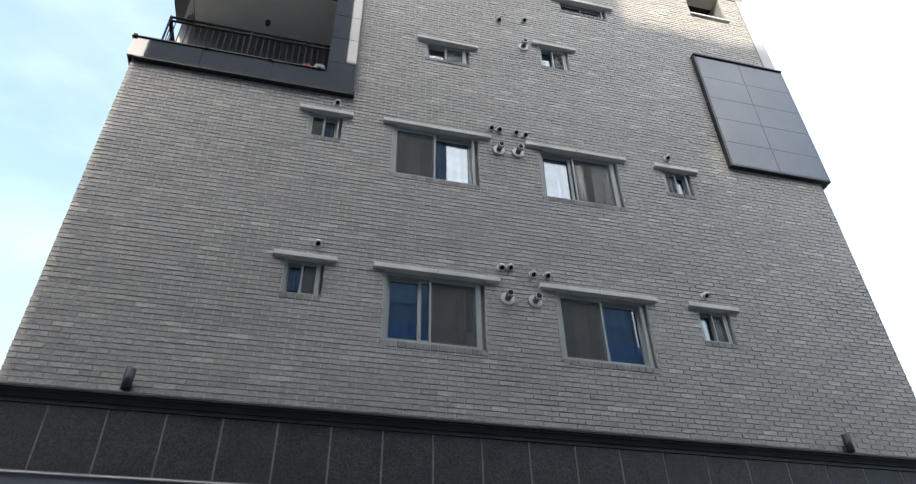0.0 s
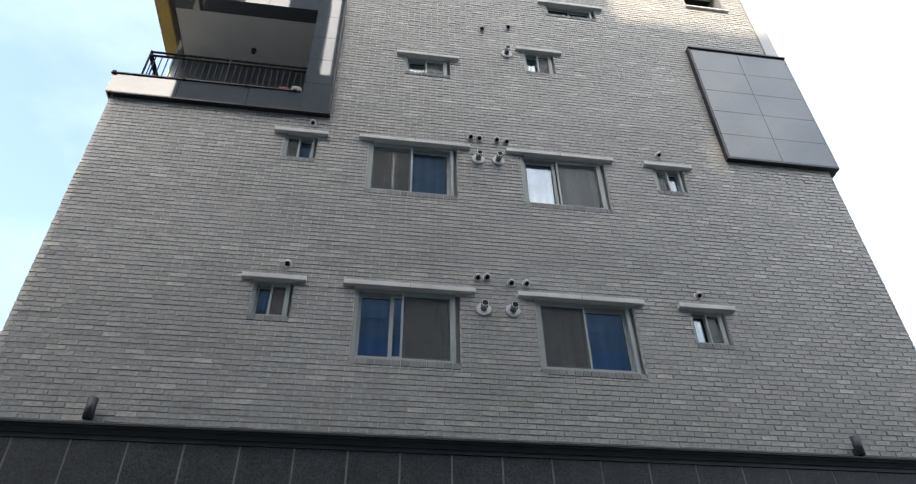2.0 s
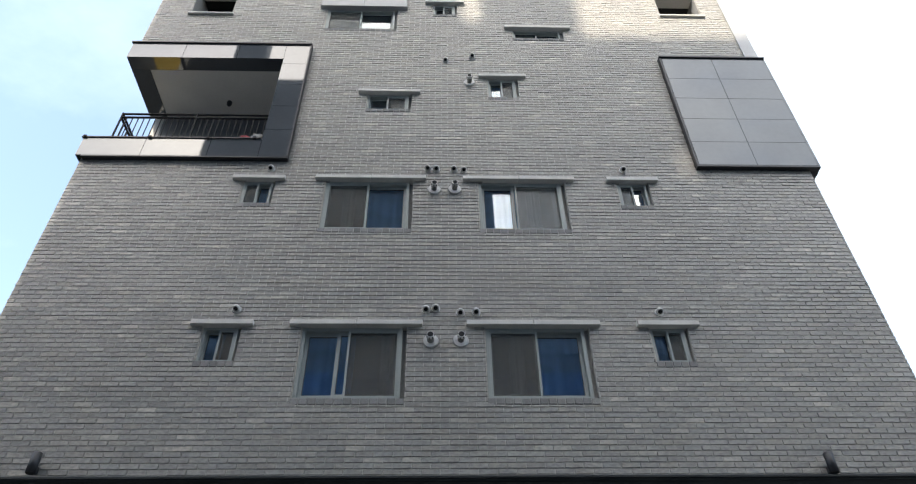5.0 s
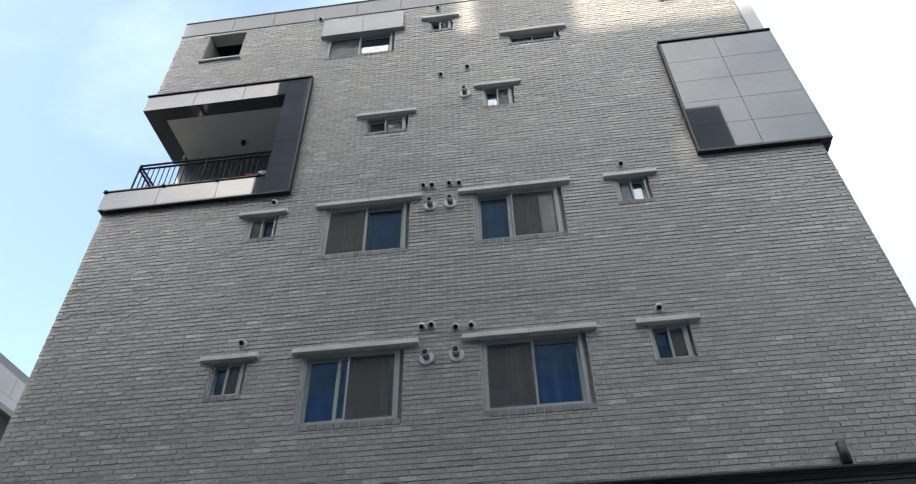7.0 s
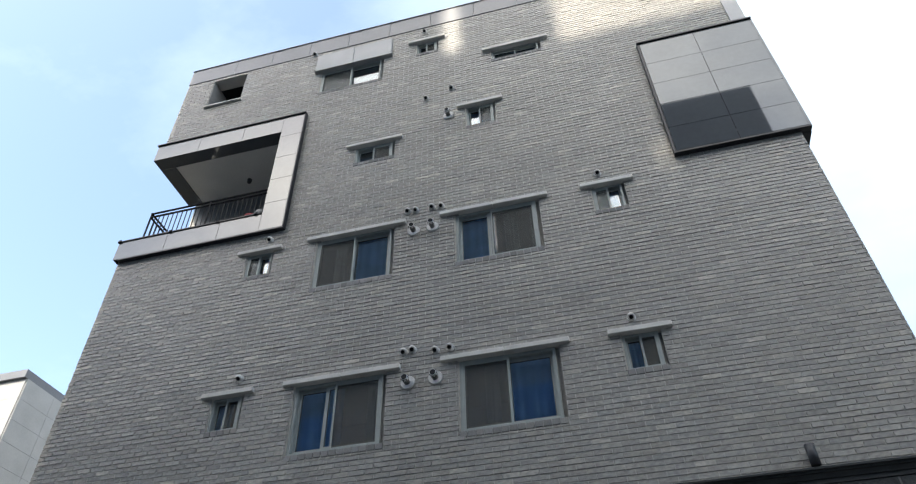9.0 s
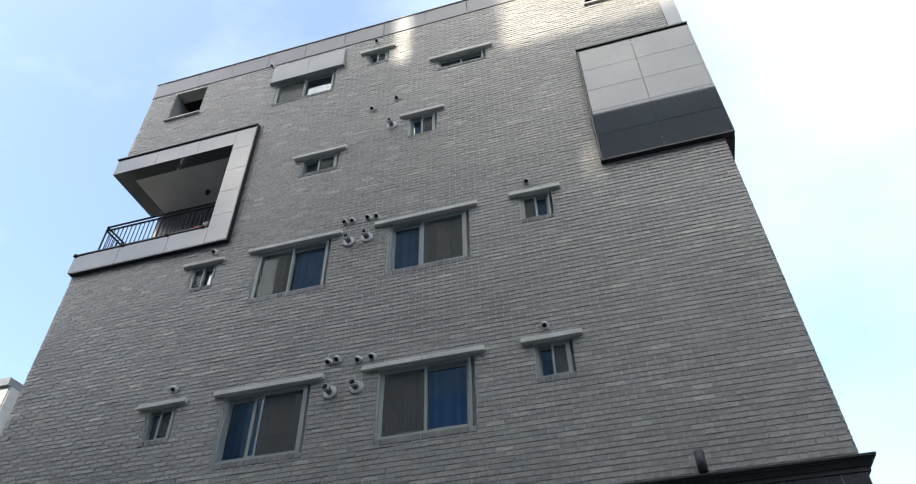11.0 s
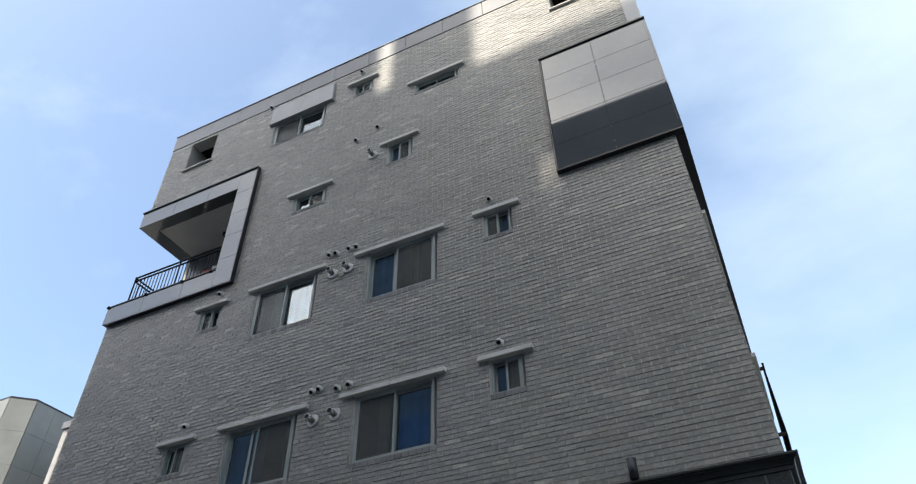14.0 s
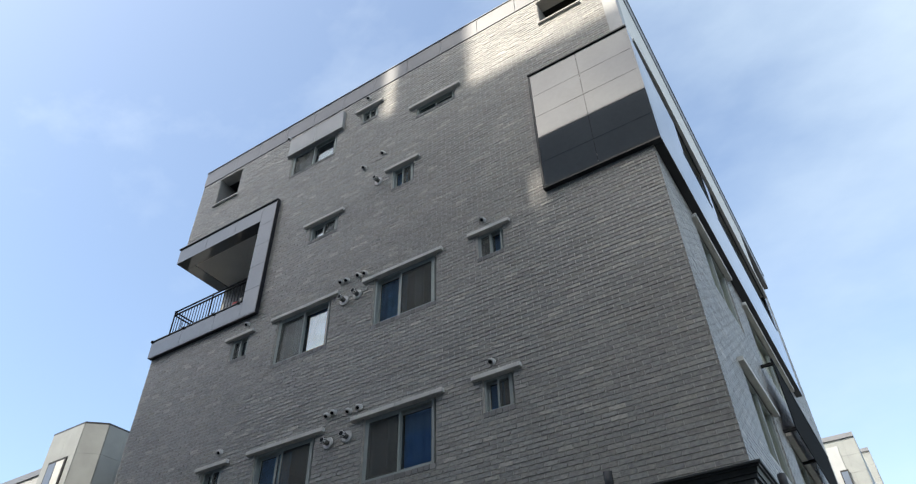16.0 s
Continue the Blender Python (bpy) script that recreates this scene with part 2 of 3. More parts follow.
def prism(bm, points, z0, z1):
    lo = [bm.verts.new((x, y, z0)) for x, y in points]
    hi = [bm.verts.new((x, y, z1)) for x, y in points]
    k = len(points)
    bm.faces.new(lo[::-1])
    bm.faces.new(hi)
    for i in range(k):
        bm.faces.new((lo[i], lo[(i + 1) % k], hi[(i + 1) % k], hi[i]))


def finish(bm, name, mat, bevel=0.0, smooth=False):
    if bevel > 0:
        bmesh.ops.bevel(bm, geom=bm.edges[:], offset=bevel, segments=1, affect="EDGES", profile=0.7)
    bmesh.ops.recalc_face_normals(bm, faces=bm.faces[:])
    me = bpy.data.meshes.new(name)
    bm.to_mesh(me)
    bm.free()
    me.materials.append(mat)
    if smooth:
        for p in me.polygons:
            p.use_smooth = len(p.vertices) == 4
    return me


def part(name, bm, mat, parent=None, label="", bevel=0.0, smooth=False):
    ob = new(name, finish(bm, name, mat, bevel, smooth))
    if parent is not None:
        ob.parent = parent
    return tagged(ob, label)


def box_part(name, dims, mat, parent=None, label="", bevel=0.0):
    bm = bmesh.new()
    box(bm, *dims)
    return part(name, bm, mat, parent, label, bevel)


def thing(name, label, category, group="", kind=""):
    return tagged(new(name), label, category, group, kind)


def cells(lo_u, hi_u, lo_v, hi_v, holes):
    """The rectangles of a wall that its openings leave."""
    us = sorted({lo_u, hi_u, *[u for h in holes for u in h[:2] if lo_u < u < hi_u]})
    vs = sorted({lo_v, hi_v, *[v for h in holes for v in h[2:] if lo_v < v < hi_v]})
    for v0, v1 in zip(vs, vs[1:]):
        run = None
        for u0, u1 in zip(us, us[1:]):
            cu, cv = (u0 + u1) / 2, (v0 + v1) / 2
            if any(h[0] < cu < h[1] and h[2] < cv < h[3] for h in holes):
                if run:
                    yield (*run, v0, v1)
                run = None
            else:
                run = (run[0], u1) if run else (u0, u1)
        if run:
            yield (*run, v0, v1)


def wall(name, axis, face, depth, u0, u1, z0, z1, holes, mat, label):
    """A wall with openings. axis 'y': face looks to -y; axis 'x': face looks to +x."""
    bm = bmesh.new()
    for a, b, c, d in cells(u0, u1, z0, z1, holes):
        if axis == "y":
            box(bm, a, b, face, face + depth, c, d)
        else:
            box(bm, face - depth, face, a, b, c, d)
    return tagged(part(name, bm, mat), label, "wall", kind="structure")


# ---- the brick house: its plan ----
F = 7.68                        # the brick face
LEFT, RIGHT, BACK = -3.9, 7.88, 21.4
BASE, BAND, TOP = 4.6705, 15.39, 15.95
COURSE, PITCH = 0.0695, 0.2176
# openings: x0, x1, z0, z1 between jambs, sill and lintel
W2A, W2B = (0.04, 1.42, 5.69, 6.74), (2.43, 3.81, 5.69, 6.74)
W3A, W3B = (0.04, 1.42, 8.48, 9.50), (2.43, 3.81, 8.48, 9.50)
S2A, S2B = (-1.24, -0.73, 6.21, 6.74), (4.61, 5.13, 6.21, 6.74)
S3A, S3B = (-1.24, -0.73, 8.99, 9.48), (4.63, 5.15, 8.99, 9.50)
W4A, W4B = (0.53, 1.33, 11.31, 11.74), (2.69, 3.26, 11.68, 12.24)
W5A, W5B, W5C = (-0.49, 0.96, 13.86, 14.60), (1.67, 2.17, 14.43, 14.82), (3.26, 4.28, 13.60, 13.90)
V5L, V5R = (-3.22, -2.39, 14.33, 15.30), (6.40, 7.27, 14.50, 15.30)
BALCONY = (-5.0, -1.0, 10.2, 12.9)
OPENINGS = [W2A, W2B, W3A, W3B, S2A, S2B, S3A, S3B, W4A, W4B, W5A, W5B, W5C, V5L, V5R, BALCONY]
SIDE_OPENINGS = [(9.5, 11.25, 5.5, 6.74), (12.5, 15.2, 5.5, 6.74), (9.5, 11.25, 8.28, 9.50), (12.6, 16.5, 8.28, 9.50)]

# ---- ground and street ----
bm = bmesh.new()
box(bm, -900, 900, -900, 900, -0.3, 0.0)
tagged(part("ground", bm, ASPHALT), "worn pale grey asphalt street running to the horizon", "ground", kind="structure")
bm = bmesh.new()
box(bm, -30, 30, 6.4, F - 0.02, 0.0, 0.14)
tagged(part("pavement", bm, PAVING, bevel=0.02), "pale concrete pavement with a low kerb", "pavement", kind="structure")

# ---- walls ----
wall_south = wall("wall_south", "y", F + 0.0092, 0.2718, LEFT + 0.01, RIGHT - 0.01, BASE - 0.1, BAND + 0.2, OPENINGS, MORTAR, "grey brick wall in running bond with recessed mortar")
wall_east = wall("wall_east", "x", RIGHT - 0.012, 0.245, F + 0.28, BACK, BASE - 0.1, BAND + 0.2, SIDE_OPENINGS, MORTAR, "grey brick side wall in running bond")
wall_west = wall("wall_west", "x", LEFT + 0.25, 0.24, F + 0.28, BACK, BASE - 0.1, BAND + 0.2, [(F, 9.1, 10.2, 12.9)], MORTAR, "plain grey brick end wall")
wall_north = wall("wall_north", "y", BACK - 0.25, 0.24, LEFT, RIGHT - 0.26, 0.0, BAND + 0.2, [], MORTAR, "plain grey back wall")
bm = bmesh.new()
box(bm, LEFT + 0.02, RIGHT - 0.02, F + 0.02, BACK, TOP - 0.32, TOP - 0.2)
tagged(part("roof", bm, PLASTER), "flat grey roof slab behind the parapet", "roof", kind="structure")


def brick_runs(u0, u1, z0, z1, holes):
    """Every brick of a field in running bond, cut at the openings: u0, u1, z0, z1."""
    row = 0
    z = z0
    while z < z1 - 0.02:
        a, b = z + 0.0065, min(z + COURSE - 0.0065, z1)
        cut = [(h[0], h[1]) for h in holes if h[2] < (a + b) / 2 < h[3]]
        u = u0 - (PITCH / 2 if row % 2 else 0) + random.uniform(-0.004, 0.004)
        while u < u1:
            pieces = [(max(u, u0), min(u + PITCH - 0.0105 - random.uniform(0, 0.004), u1))]
            for c0, c1 in cut:
                pieces = [q for p, r in pieces for q in ((p, min(r, c0)), (max(p, c1), r))]
                pieces = [q for q in pieces if q[1] - q[0] > 0.008]
            for p, r in pieces:
                if r - p > 0.008:
                    lo, hi = a, b
                    for h in holes:
                        if h[0] < (p + r) / 2 < h[1]:
                            if a < h[2] < b:
                                hi = min(hi, h[2] - 0.003)
                            if a < h[3] < b:
                                lo = max(lo, h[3] + 0.002)
                    if hi - lo > 0.015:
                        yield p, r, lo, hi
            u += PITCH
        row += 1
        z += COURSE


def brick_field(name, axis, face, runs, depth, parent, uneven=1.0):
    """Joined bricks, each a block of its own with an uneven face."""
    rng = np.random.default_rng(7)
    runs = np.array(runs)
    n = len(runs)
    j = rng.uniform(-0.0006, 0.0006, (n, 4)) + rng.uniform(-0.002, 0.0014, n)[:, None] + rng.choice([0, 0, 0, 0, 0, -0.003], n)[:, None]
    j[:, :2] += rng.uniform(-0.003, 0.003, n)[:, None]
    j[:, [0, 3]] += rng.uniform(-0.0015, 0.0015, n)[:, None]
    j *= uneven
    e = rng.uniform(-0.0012, 0.0012, (n, 4))
    u0, u1, a, b = (runs[:, i] for i in range(4))
    V = np.zeros((n, 8, 3))
    near = [(u0, a, 0), (u1, a, 1), (u1, b, 2), (u0, b, 3)]
    for i, (u, z, k) in enumerate(near):
        if axis == "y":
            V[:, i] = np.stack([u + e[:, k], face + j[:, k], z + e[:, k - 1]], 1)
            V[:, i + 4] = np.stack([u, np.full(n, face + depth), z], 1)
        else:
            V[:, i] = np.stack([face - j[:, k], u + e[:, k], z + e[:, k - 1]], 1)
            V[:, i + 4] = np.stack([np.full(n, face - depth), u, z], 1)
    quads = np.array([(0, 1, 2, 3), (0, 4, 5, 1), (1, 5, 6, 2), (2, 6, 7, 3), (3, 7, 4, 0)])
    faces = (np.arange(n)[:, None, None] * 8 + quads[None]).reshape(-1, 4)
    me = bpy.data.meshes.new(name)
    me.from_pydata(V.reshape(-1, 3).tolist(), [], faces.tolist())
    me.materials.append(BRICK)
    me.update()
    ob = new(name, me)
    ob.parent = parent
    return tagged(ob, kind="stuff")


# ---- windows ----
GLASS_Y = F + 0.11


def lintel(x0, x1, z, group, h=0.066):
    """Two pale stone lengths, butted in the middle."""
    t = thing("window_lintel", "pale granite lintel over a window, in two lengths" if x1 - x0 > 1.5 else "short pale granite lintel over a small window", "lintel", group, "structure")
    mid = (x0 + x1) / 2
    spans = ((x0, mid - 0.002), (mid + 0.002, x1)) if x1 - x0 > 1.5 else ((x0, x1),)
    for a, b in spans:
        box_part("stone", (a, b, F - 0.068, F + 0.1, z - 0.006, z + h), STONE, t, bevel=0.006)
    return t


def room(x0, x1, z0, z1):
    """A dim room niche behind a window."""
    bm = bmesh.new()
    y0, y1 = F + 0.275, F + 1.6
    a, b, c, d = x0 - 0.3, x1 + 0.3, z0 - 0.5, z1 + 0.15
    box(bm, a, b, y1, y1 + 0.05, c, d)
    box(bm, a - 0.05, a, y0, y1, c, d)
    box(bm, b, b + 0.05, y0, y1, c, d)
    box(bm, a, b, y0, y1, c - 0.05, c)
    box(bm, a, b, y0, y1, d, d + 0.05)
    return tagged(part("inner_wall", bm, ROOM), "dim plastered room wall behind a window", "wall", kind="structure")


def curtain(x0, x1, z0, z1, mat, label, y):
    bm = bmesh.new()
    fold = 0.006 if mat is CURTAIN else 0.02
    k = max(12, int((x1 - x0) / 0.012))
    cols = []
    for i in range(k + 1):
        u = i / k
        yy = y + fold * math.sin(u * (x1 - x0) * 48 + 1.3 * math.sin(u * 9)) + fold * 0.5 * math.sin(u * 31)
        cols.append((bm.verts.new((x0 + u * (x1 - x0), yy, z0)), bm.verts.new((x0 + u * (x1 - x0), yy, z1))))
    for p, q in zip(cols, cols[1:]):
        bm.faces.new((p[0], q[0], q[1], p[1]))
    bmesh.ops.solidify(bm, geom=bm.faces[:], thickness=0.004)
    return tagged(part("curtain", bm, mat, smooth=True), label, "curtain")


def ring(bm, x0, x1, z0, z1, w, y0, y1):
    """A rectangular frame of width w."""
    box(bm, x0, x0 + w, y0, y1, z0, z1)
    box(bm, x1 - w, x1, y0, y1, z0, z1)
    box(bm, x0 + w, x1 - w, y0, y1, z0, z0 + w)
    box(bm, x0 + w, x1 - w, y0, y1, z1 - w, z1)


def window(number, o, split, screen, label, frame_w=0.045, sash_w=0.05, reach=None):
    """A sliding window: frame, two sashes with panes, an insect screen in front of one, and a brick sill.
    split: where the sashes meet, 0 to 1; screen: 'left', 'right' or ''."""
    x0, x1, z0, z1 = o
    z1 -= 0.009
    left_edge, right_edge = x0, x1
    x0, x1 = x0 + 0.012, x1 - min(0.055, 0.05 * (x1 - x0) + 0.012)
    t = thing("window_%d" % number, label, "window", "sliding windows", "structure")
    bm = bmesh.new()
    ring(bm, x0 + 0.004, x1 - 0.004, z0, z1, frame_w, F + 0.03, F + 0.15)
    part("window_frame", bm, ALU, t, bevel=0.003)
    ix0, ix1, iz0, iz1 = x0 + frame_w, x1 - frame_w, z0 + frame_w, z1 - frame_w
    mid = ix0 + (ix1 - ix0) * split
    lap = sash_w / 2
    spans = ((ix0, mid + lap, F + 0.072), (mid - lap, ix1, F + 0.1))
    if screen == "right":
        spans = ((ix0, mid + lap, F + 0.1), (mid - lap, ix1, F + 0.072))
    for a, b, y in spans:
        bm = bmesh.new()
        ring(bm, a, b, iz0, iz1, sash_w, y, y + 0.022)
        s = part("sash", bm, ALU, t, bevel=0.002)
        bm = bmesh.new()
        ring(bm, a + sash_w - 0.003, b - sash_w + 0.003, iz0 + sash_w - 0.003, iz1 - sash_w + 0.003, 0.008, y + 0.004, y + 0.018)
        part("gasket", bm, GASKET, s)
        p = box_part("pane", (a + sash_w, b - sash_w, y + 0.009, y + 0.013, iz0 + sash_w, iz1 - sash_w), GLASS, s, "blue-tinted reflecting glass")
        p.visible_shadow = False
    if screen:
        edge = ix0 + (ix1 - ix0) * (split if reach is None else reach)
        a, b = (ix0, edge + lap) if screen == "left" else (edge - lap, ix1)
        bm = bmesh.new()
        ring(bm, a, b, iz0 - 0.02, iz1, 0.028, F + 0.034, F + 0.056)
        s = part("screen_frame", bm, ALU, t, bevel=0.002)
        box_part("screen", (a + 0.028, b - 0.028, F + 0.044, F + 0.046, iz0 + 0.008, iz1 - 0.028), SCREEN, s, "fine grey insect mesh")
    box_part("jamb_seal", (left_edge, x0 + 0.004, F + 0.014, F + 0.05, z0 + 0.006, z1 - 0.004), SEAL, t, "pale beige sealant strip")
    box_part("jamb_fill", (x1 - 0.004, right_edge, F + 0.075, F + 0.11, z0 + 0.006, z1 - 0.004), SILL_BRICK, t, "brick reveal in a darker colour that stands for its shade")
    x0, x1 = left_edge, right_edge
    bm = bmesh.new()
    box(bm, x0 + 0.005, x1 - 0.005, F + 0.02, F + 0.24, z0 - 0.078, z0 - 0.002)
    sill = part("window_sill", bm, MORTAR, t, "sill course of bricks on edge")
    k = max(3, round((x1 - x0) / 0.106))
    w = (x1 - x0) / k
    me = None
    for i in range(k):
        if me is None:
            bm = bmesh.new()
            box(bm, 0.004, w - 0.004, F - 0.004, F + 0.15, z0 - 0.076, z0 + 0.004)
            me = finish(bm, "brick", SILL_BRICK, 0.004)
        b = new("brick", me)
        b.parent = sill
        b.matrix_basis = pose(x0 + i * w, random.uniform(-0.003, 0.003), random.uniform(-0.002, 0.002))
    room(x0, x1, z0, z1)
    return t


big = "wide grey aluminium sliding window with an insect screen on one half"
small = "small grey aluminium sliding window with one screened half"
window(1, W2A, 0.36, "right", big, reach=0.48)
window(2, W2B, 0.5, "left", big)
window(3, W3A, 0.5, "left", big)
window(4, W3B, 0.4, "right", big, reach=0.45)
window(5, S2A, 0.5, "right", small, 0.034, 0.034)
window(6, S2B, 0.5, "right", small, 0.034, 0.034)
window(7, S3A, 0.5, "left", small, 0.034, 0.034)
window(8, S3B, 0.5, "left", small, 0.034, 0.034)
window(9, W4A, 0.5, "right", "low wide grey sliding window of the fourth floor", 0.04, 0.035)
window(10, W4B, 0.5, "right", small, 0.034, 0.034)
window(11, W5A, 0.5, "left", "wide grey sliding window under a metal hood", 0.04, 0.04)
window(12, W5B, 0.5, "right", small, 0.035, 0.035)
window(13, W5C, 0.5, "", "very low wide sliding window near the roof", 0.035, 0.03)
for o in (W2A, W2B, W3A, W3B, S2A, S2B, S3A, S3B, W4A, W4B, W5B, W5C):
    left = o in (W2B, W3B)
    lintel(o[0] - (0.23 if left else 0.15), o[1] + (0.15 if left else 0.2 if o in (W2A, W3A) else 0.15), o[3], "window lintels")
blue_label, pale_label = "blue curtain hanging in folds behind a window", "pale curtain hanging in folds behind a window"
for x0, x1, z0, z1, mat, d in ((0.02, 0.74, 5.5, 6.8, CURTAIN, 0.2), (1.08, 1.2, 5.5, 6.8, BLIND, 0.215), (3.1, 3.84, 5.5, 6.8, CURTAIN, 0.2),
                              (0.72, 1.45, 8.3, 9.55, CURTAIN, 0.2), (2.4, 3.05, 8.3, 9.55, CURTAIN, 0.2), (-1.26, -0.98, 6.1, 6.8, CURTAIN, 0.2),
                              (-0.99, -0.71, 8.9, 9.55, CURTAIN, 0.2), (4.59, 4.87, 6.1, 6.8, CURTAIN, 0.2), (4.89, 5.17, 8.9, 9.55, CURTAIN, 0.2),
                              (2.66, 2.97, 11.6, 12.3, CURTAIN, 0.2), (0.32, 0.52, 8.3, 9.55, BLIND, 0.22), (3.2, 3.42, 8.3, 9.55, BLIND, 0.22), (3.62, 3.72, 8.3, 9.55, BLIND, 0.22),
                              (2.75, 2.95, 5.5, 6.8, BLIND, 0.22)):
    curtain(x0, x1, z0, z1, mat, blue_label if mat is CURTAIN else pale_label, F + d)

# hood over the top-floor window
hood = thing("window_hood", "pale sheet-metal hood over a top-floor window", "window hood")
for a, b in ((-0.60, 0.262), (0.268, 1.14)):
    box_part("sheet", (a, b, F - 0.07, F + 0.09, 14.60, 15.19), HOOD, hood, bevel=0.005)
box_part("drip_edge", (-0.62, 1.16, F - 0.085, F + 0.08, 14.572, 14.598), HOOD, hood, bevel=0.004)

# ---- open voids of the top floor ----
for o in (V5L, V5R):
    bm = bmesh.new()
    a, b, c, d = o
    box(bm, a - 0.4, b + 0.4, F + 1.5, F + 1.55, c - 0.2, d + 0.05)
    box(bm, a - 0.45, a - 0.4, F + 0.28, F + 1.5, c - 0.2, d + 0.05)
    box(bm, b + 0.4, b + 0.45, F + 0.28, F + 1.5, c - 0.2, d + 0.05)
    box(bm, a - 0.4, b + 0.4, F + 0.28, F + 1.5, c - 0.25, c - 0.2)
    box(bm, a - 0.4, b + 0.4, F + 0.28, F + 1.5, d + 0.05, d + 0.1)
    tagged(part("inner_wall", bm, HOLE_SHADE), "recess walls coloured black for the shade behind an unglazed opening", "wall", kind="structure")
    s = box_part("opening_sill", (a - 0.03, b + 0.05, F - 0.05, F + 0.3, c - 0.05, c - 0.004), STONE, None, bevel=0.006)
    tagged(s, "pale stone sill of an unglazed opening", "sill", kind="structure")
    r = thing("opening_lining", "plastered jambs of an unglazed opening", "lining", kind="structure")
    box_part("jamb", (a, a + 0.012, F + 0.02, F + 0.5, c, d), PLASTER, r)
    box_part("jamb", (b - 0.012, b, F + 0.02, F + 0.5, c, d), PLASTER, r)

# ---- parapet band ----
parapet = thing("parapet_band", "grey sheet-metal parapet band in lengths with dark joints", "parapet", kind="structure")
box_part("backing", (LEFT + 0.01, RIGHT, F + 0.02, F + 0.2, BAND, TOP - 0.02), BACKING, parapet)
edges = [LEFT - 0.02, -2.75, -1.82, -0.88, 0.07, 1.05, 2.0, 2.98, 3.94, 4.92, 5.9, 6.88, RIGHT + 0.03]
for a, b in zip(edges, edges[1:]):
    box_part("panel", (a + 0.004, b - 0.004, F - 0.012, F + 0.03, BAND + 0.005, TOP - 0.03), METAL_ROOF, parapet, bevel=0.003)
box_part("coping", (LEFT - 0.03, RIGHT + 0.05, F - 0.03, F + 0.3, TOP - 0.026, TOP), METAL_ROOF, parapet, bevel=0.004)
box_part("panel", (RIGHT, RIGHT + 0.13, F + 0.04, BACK, BAND + 0.005, TOP - 0.03), METAL_ROOF, parapet)
box_part("coping", (RIGHT - 0.2, RIGHT + 0.15, F + 0.304, BACK, TOP - 0.026, TOP), METAL_ROOF, parapet)

# ---- dark metal panel bay at the corner ----
P = F - 0.085
bay = thing("metal_panel_bay", "corner bay of reflecting grey metal panels with black edge trim", "cladding")
box_part("backing", (6.06, 7.96, F - 0.004, F + 0.02, 9.88, 12.83), BACKING, bay)
rows = (9.85, 10.42, 11.03, 11.61, 12.2, 12.85)
for i, (a, b) in enumerate(zip(rows, rows[1:])):
    for c, d in ((6.04, 7.0), (7.0, 8.0)):
        bm = bmesh.new()
        box(bm, c + 0.004, d - 0.004, P, P + 0.025, a + 0.004, b - 0.004)
        part("panel", bm, METAL, bay)
box_part("edge_trim", (6.0, 8.03, P - 0.03, F + 0.02, 12.853, 12.89), TRIM, bay, bevel=0.003)
box_part("edge_trim", (6.0, 8.028, P - 0.006, F + 0.02, 9.805, 9.846), TRIM, bay, bevel=0.003)
box_part("corner_panel", (7.998, 8.03, P - 0.002, F + 0.02, 9.849, 12.85), METAL, bay)
box_part("edge_trim", (6.0, 6.036, P - 0.004, F + 0.02, 9.849, 12.85), TRIM, bay, bevel=0.003)

# the bay's return along the side of the house
side = thing("metal_side_band", "long band of reflecting grey metal panels with dark slots", "cladding")
SX = 8.03
SLOTS = ((9.95, 11.8), (12.2, 17.5))
for a, b in zip((F + 0.03, 8.77, 9.95, 11.8, 12.2, 13.5, 14.8, 16.1), (8.77, 9.95, 11.8, 12.2, 13.5, 14.8, 16.1, 17.5)):
    slot = any(p <= a and b <= q for p, q in SLOTS)
    box_part("panel", (SX - 0.03, SX, a + 0.004, b - 0.004, 9.85, 11.6 if slot else 12.85), METAL, side)
    if slot:
        box_part("slot", (SX - 0.14, SX - 0.1, a, b, 11.6, 12.6), HOLE_SHADE, side, "black sheet standing for the shade in an open slot")
        box_part("panel", (SX - 0.03, SX, a + 0.004, b - 0.004, 12.6, 12.85), METAL, side)
        box_part("slot_edge", (SX - 0.04, SX + 0.012, a, b, 11.604, 11.63), TRIM, side)
box_part("panel", (SX - 0.03, SX, 17.504, 17.7, 9.85, 12.85), METAL, side)
box_part("edge_trim", (RIGHT, SX, F + 0.025, 17.72, 9.80, 9.846), TRIM, side)
bm = bmesh.new()
prism(bm, ((RIGHT, F + 0.31), (SX + 0.02, F + 0.31), (SX + 0.04, 9.2), (SX + 0.04, 17.9), (RIGHT, 17.9)), 12.894, 12.98)
part("fascia", bm, PALE, side, "pale fascia above the band")
box_part("end_panel", (RIGHT, SX - 0.034, 17.7, 17.75, 9.85, 12.85), METAL, side)
# pale metal corner strip of the top floor
strip = tagged(box_part("corner_strip", (7.73, 7.99, F - 0.03, F + 0.3, 12.894, BAND - 0.002), HOOD, None, bevel=0.004), "pale grey metal strip covering the upper corner", "corner strip", kind="structure")

upper_side = thing("upper_cladding", "pale metal sheet cladding of the top floor's side", "cladding", kind="structure")
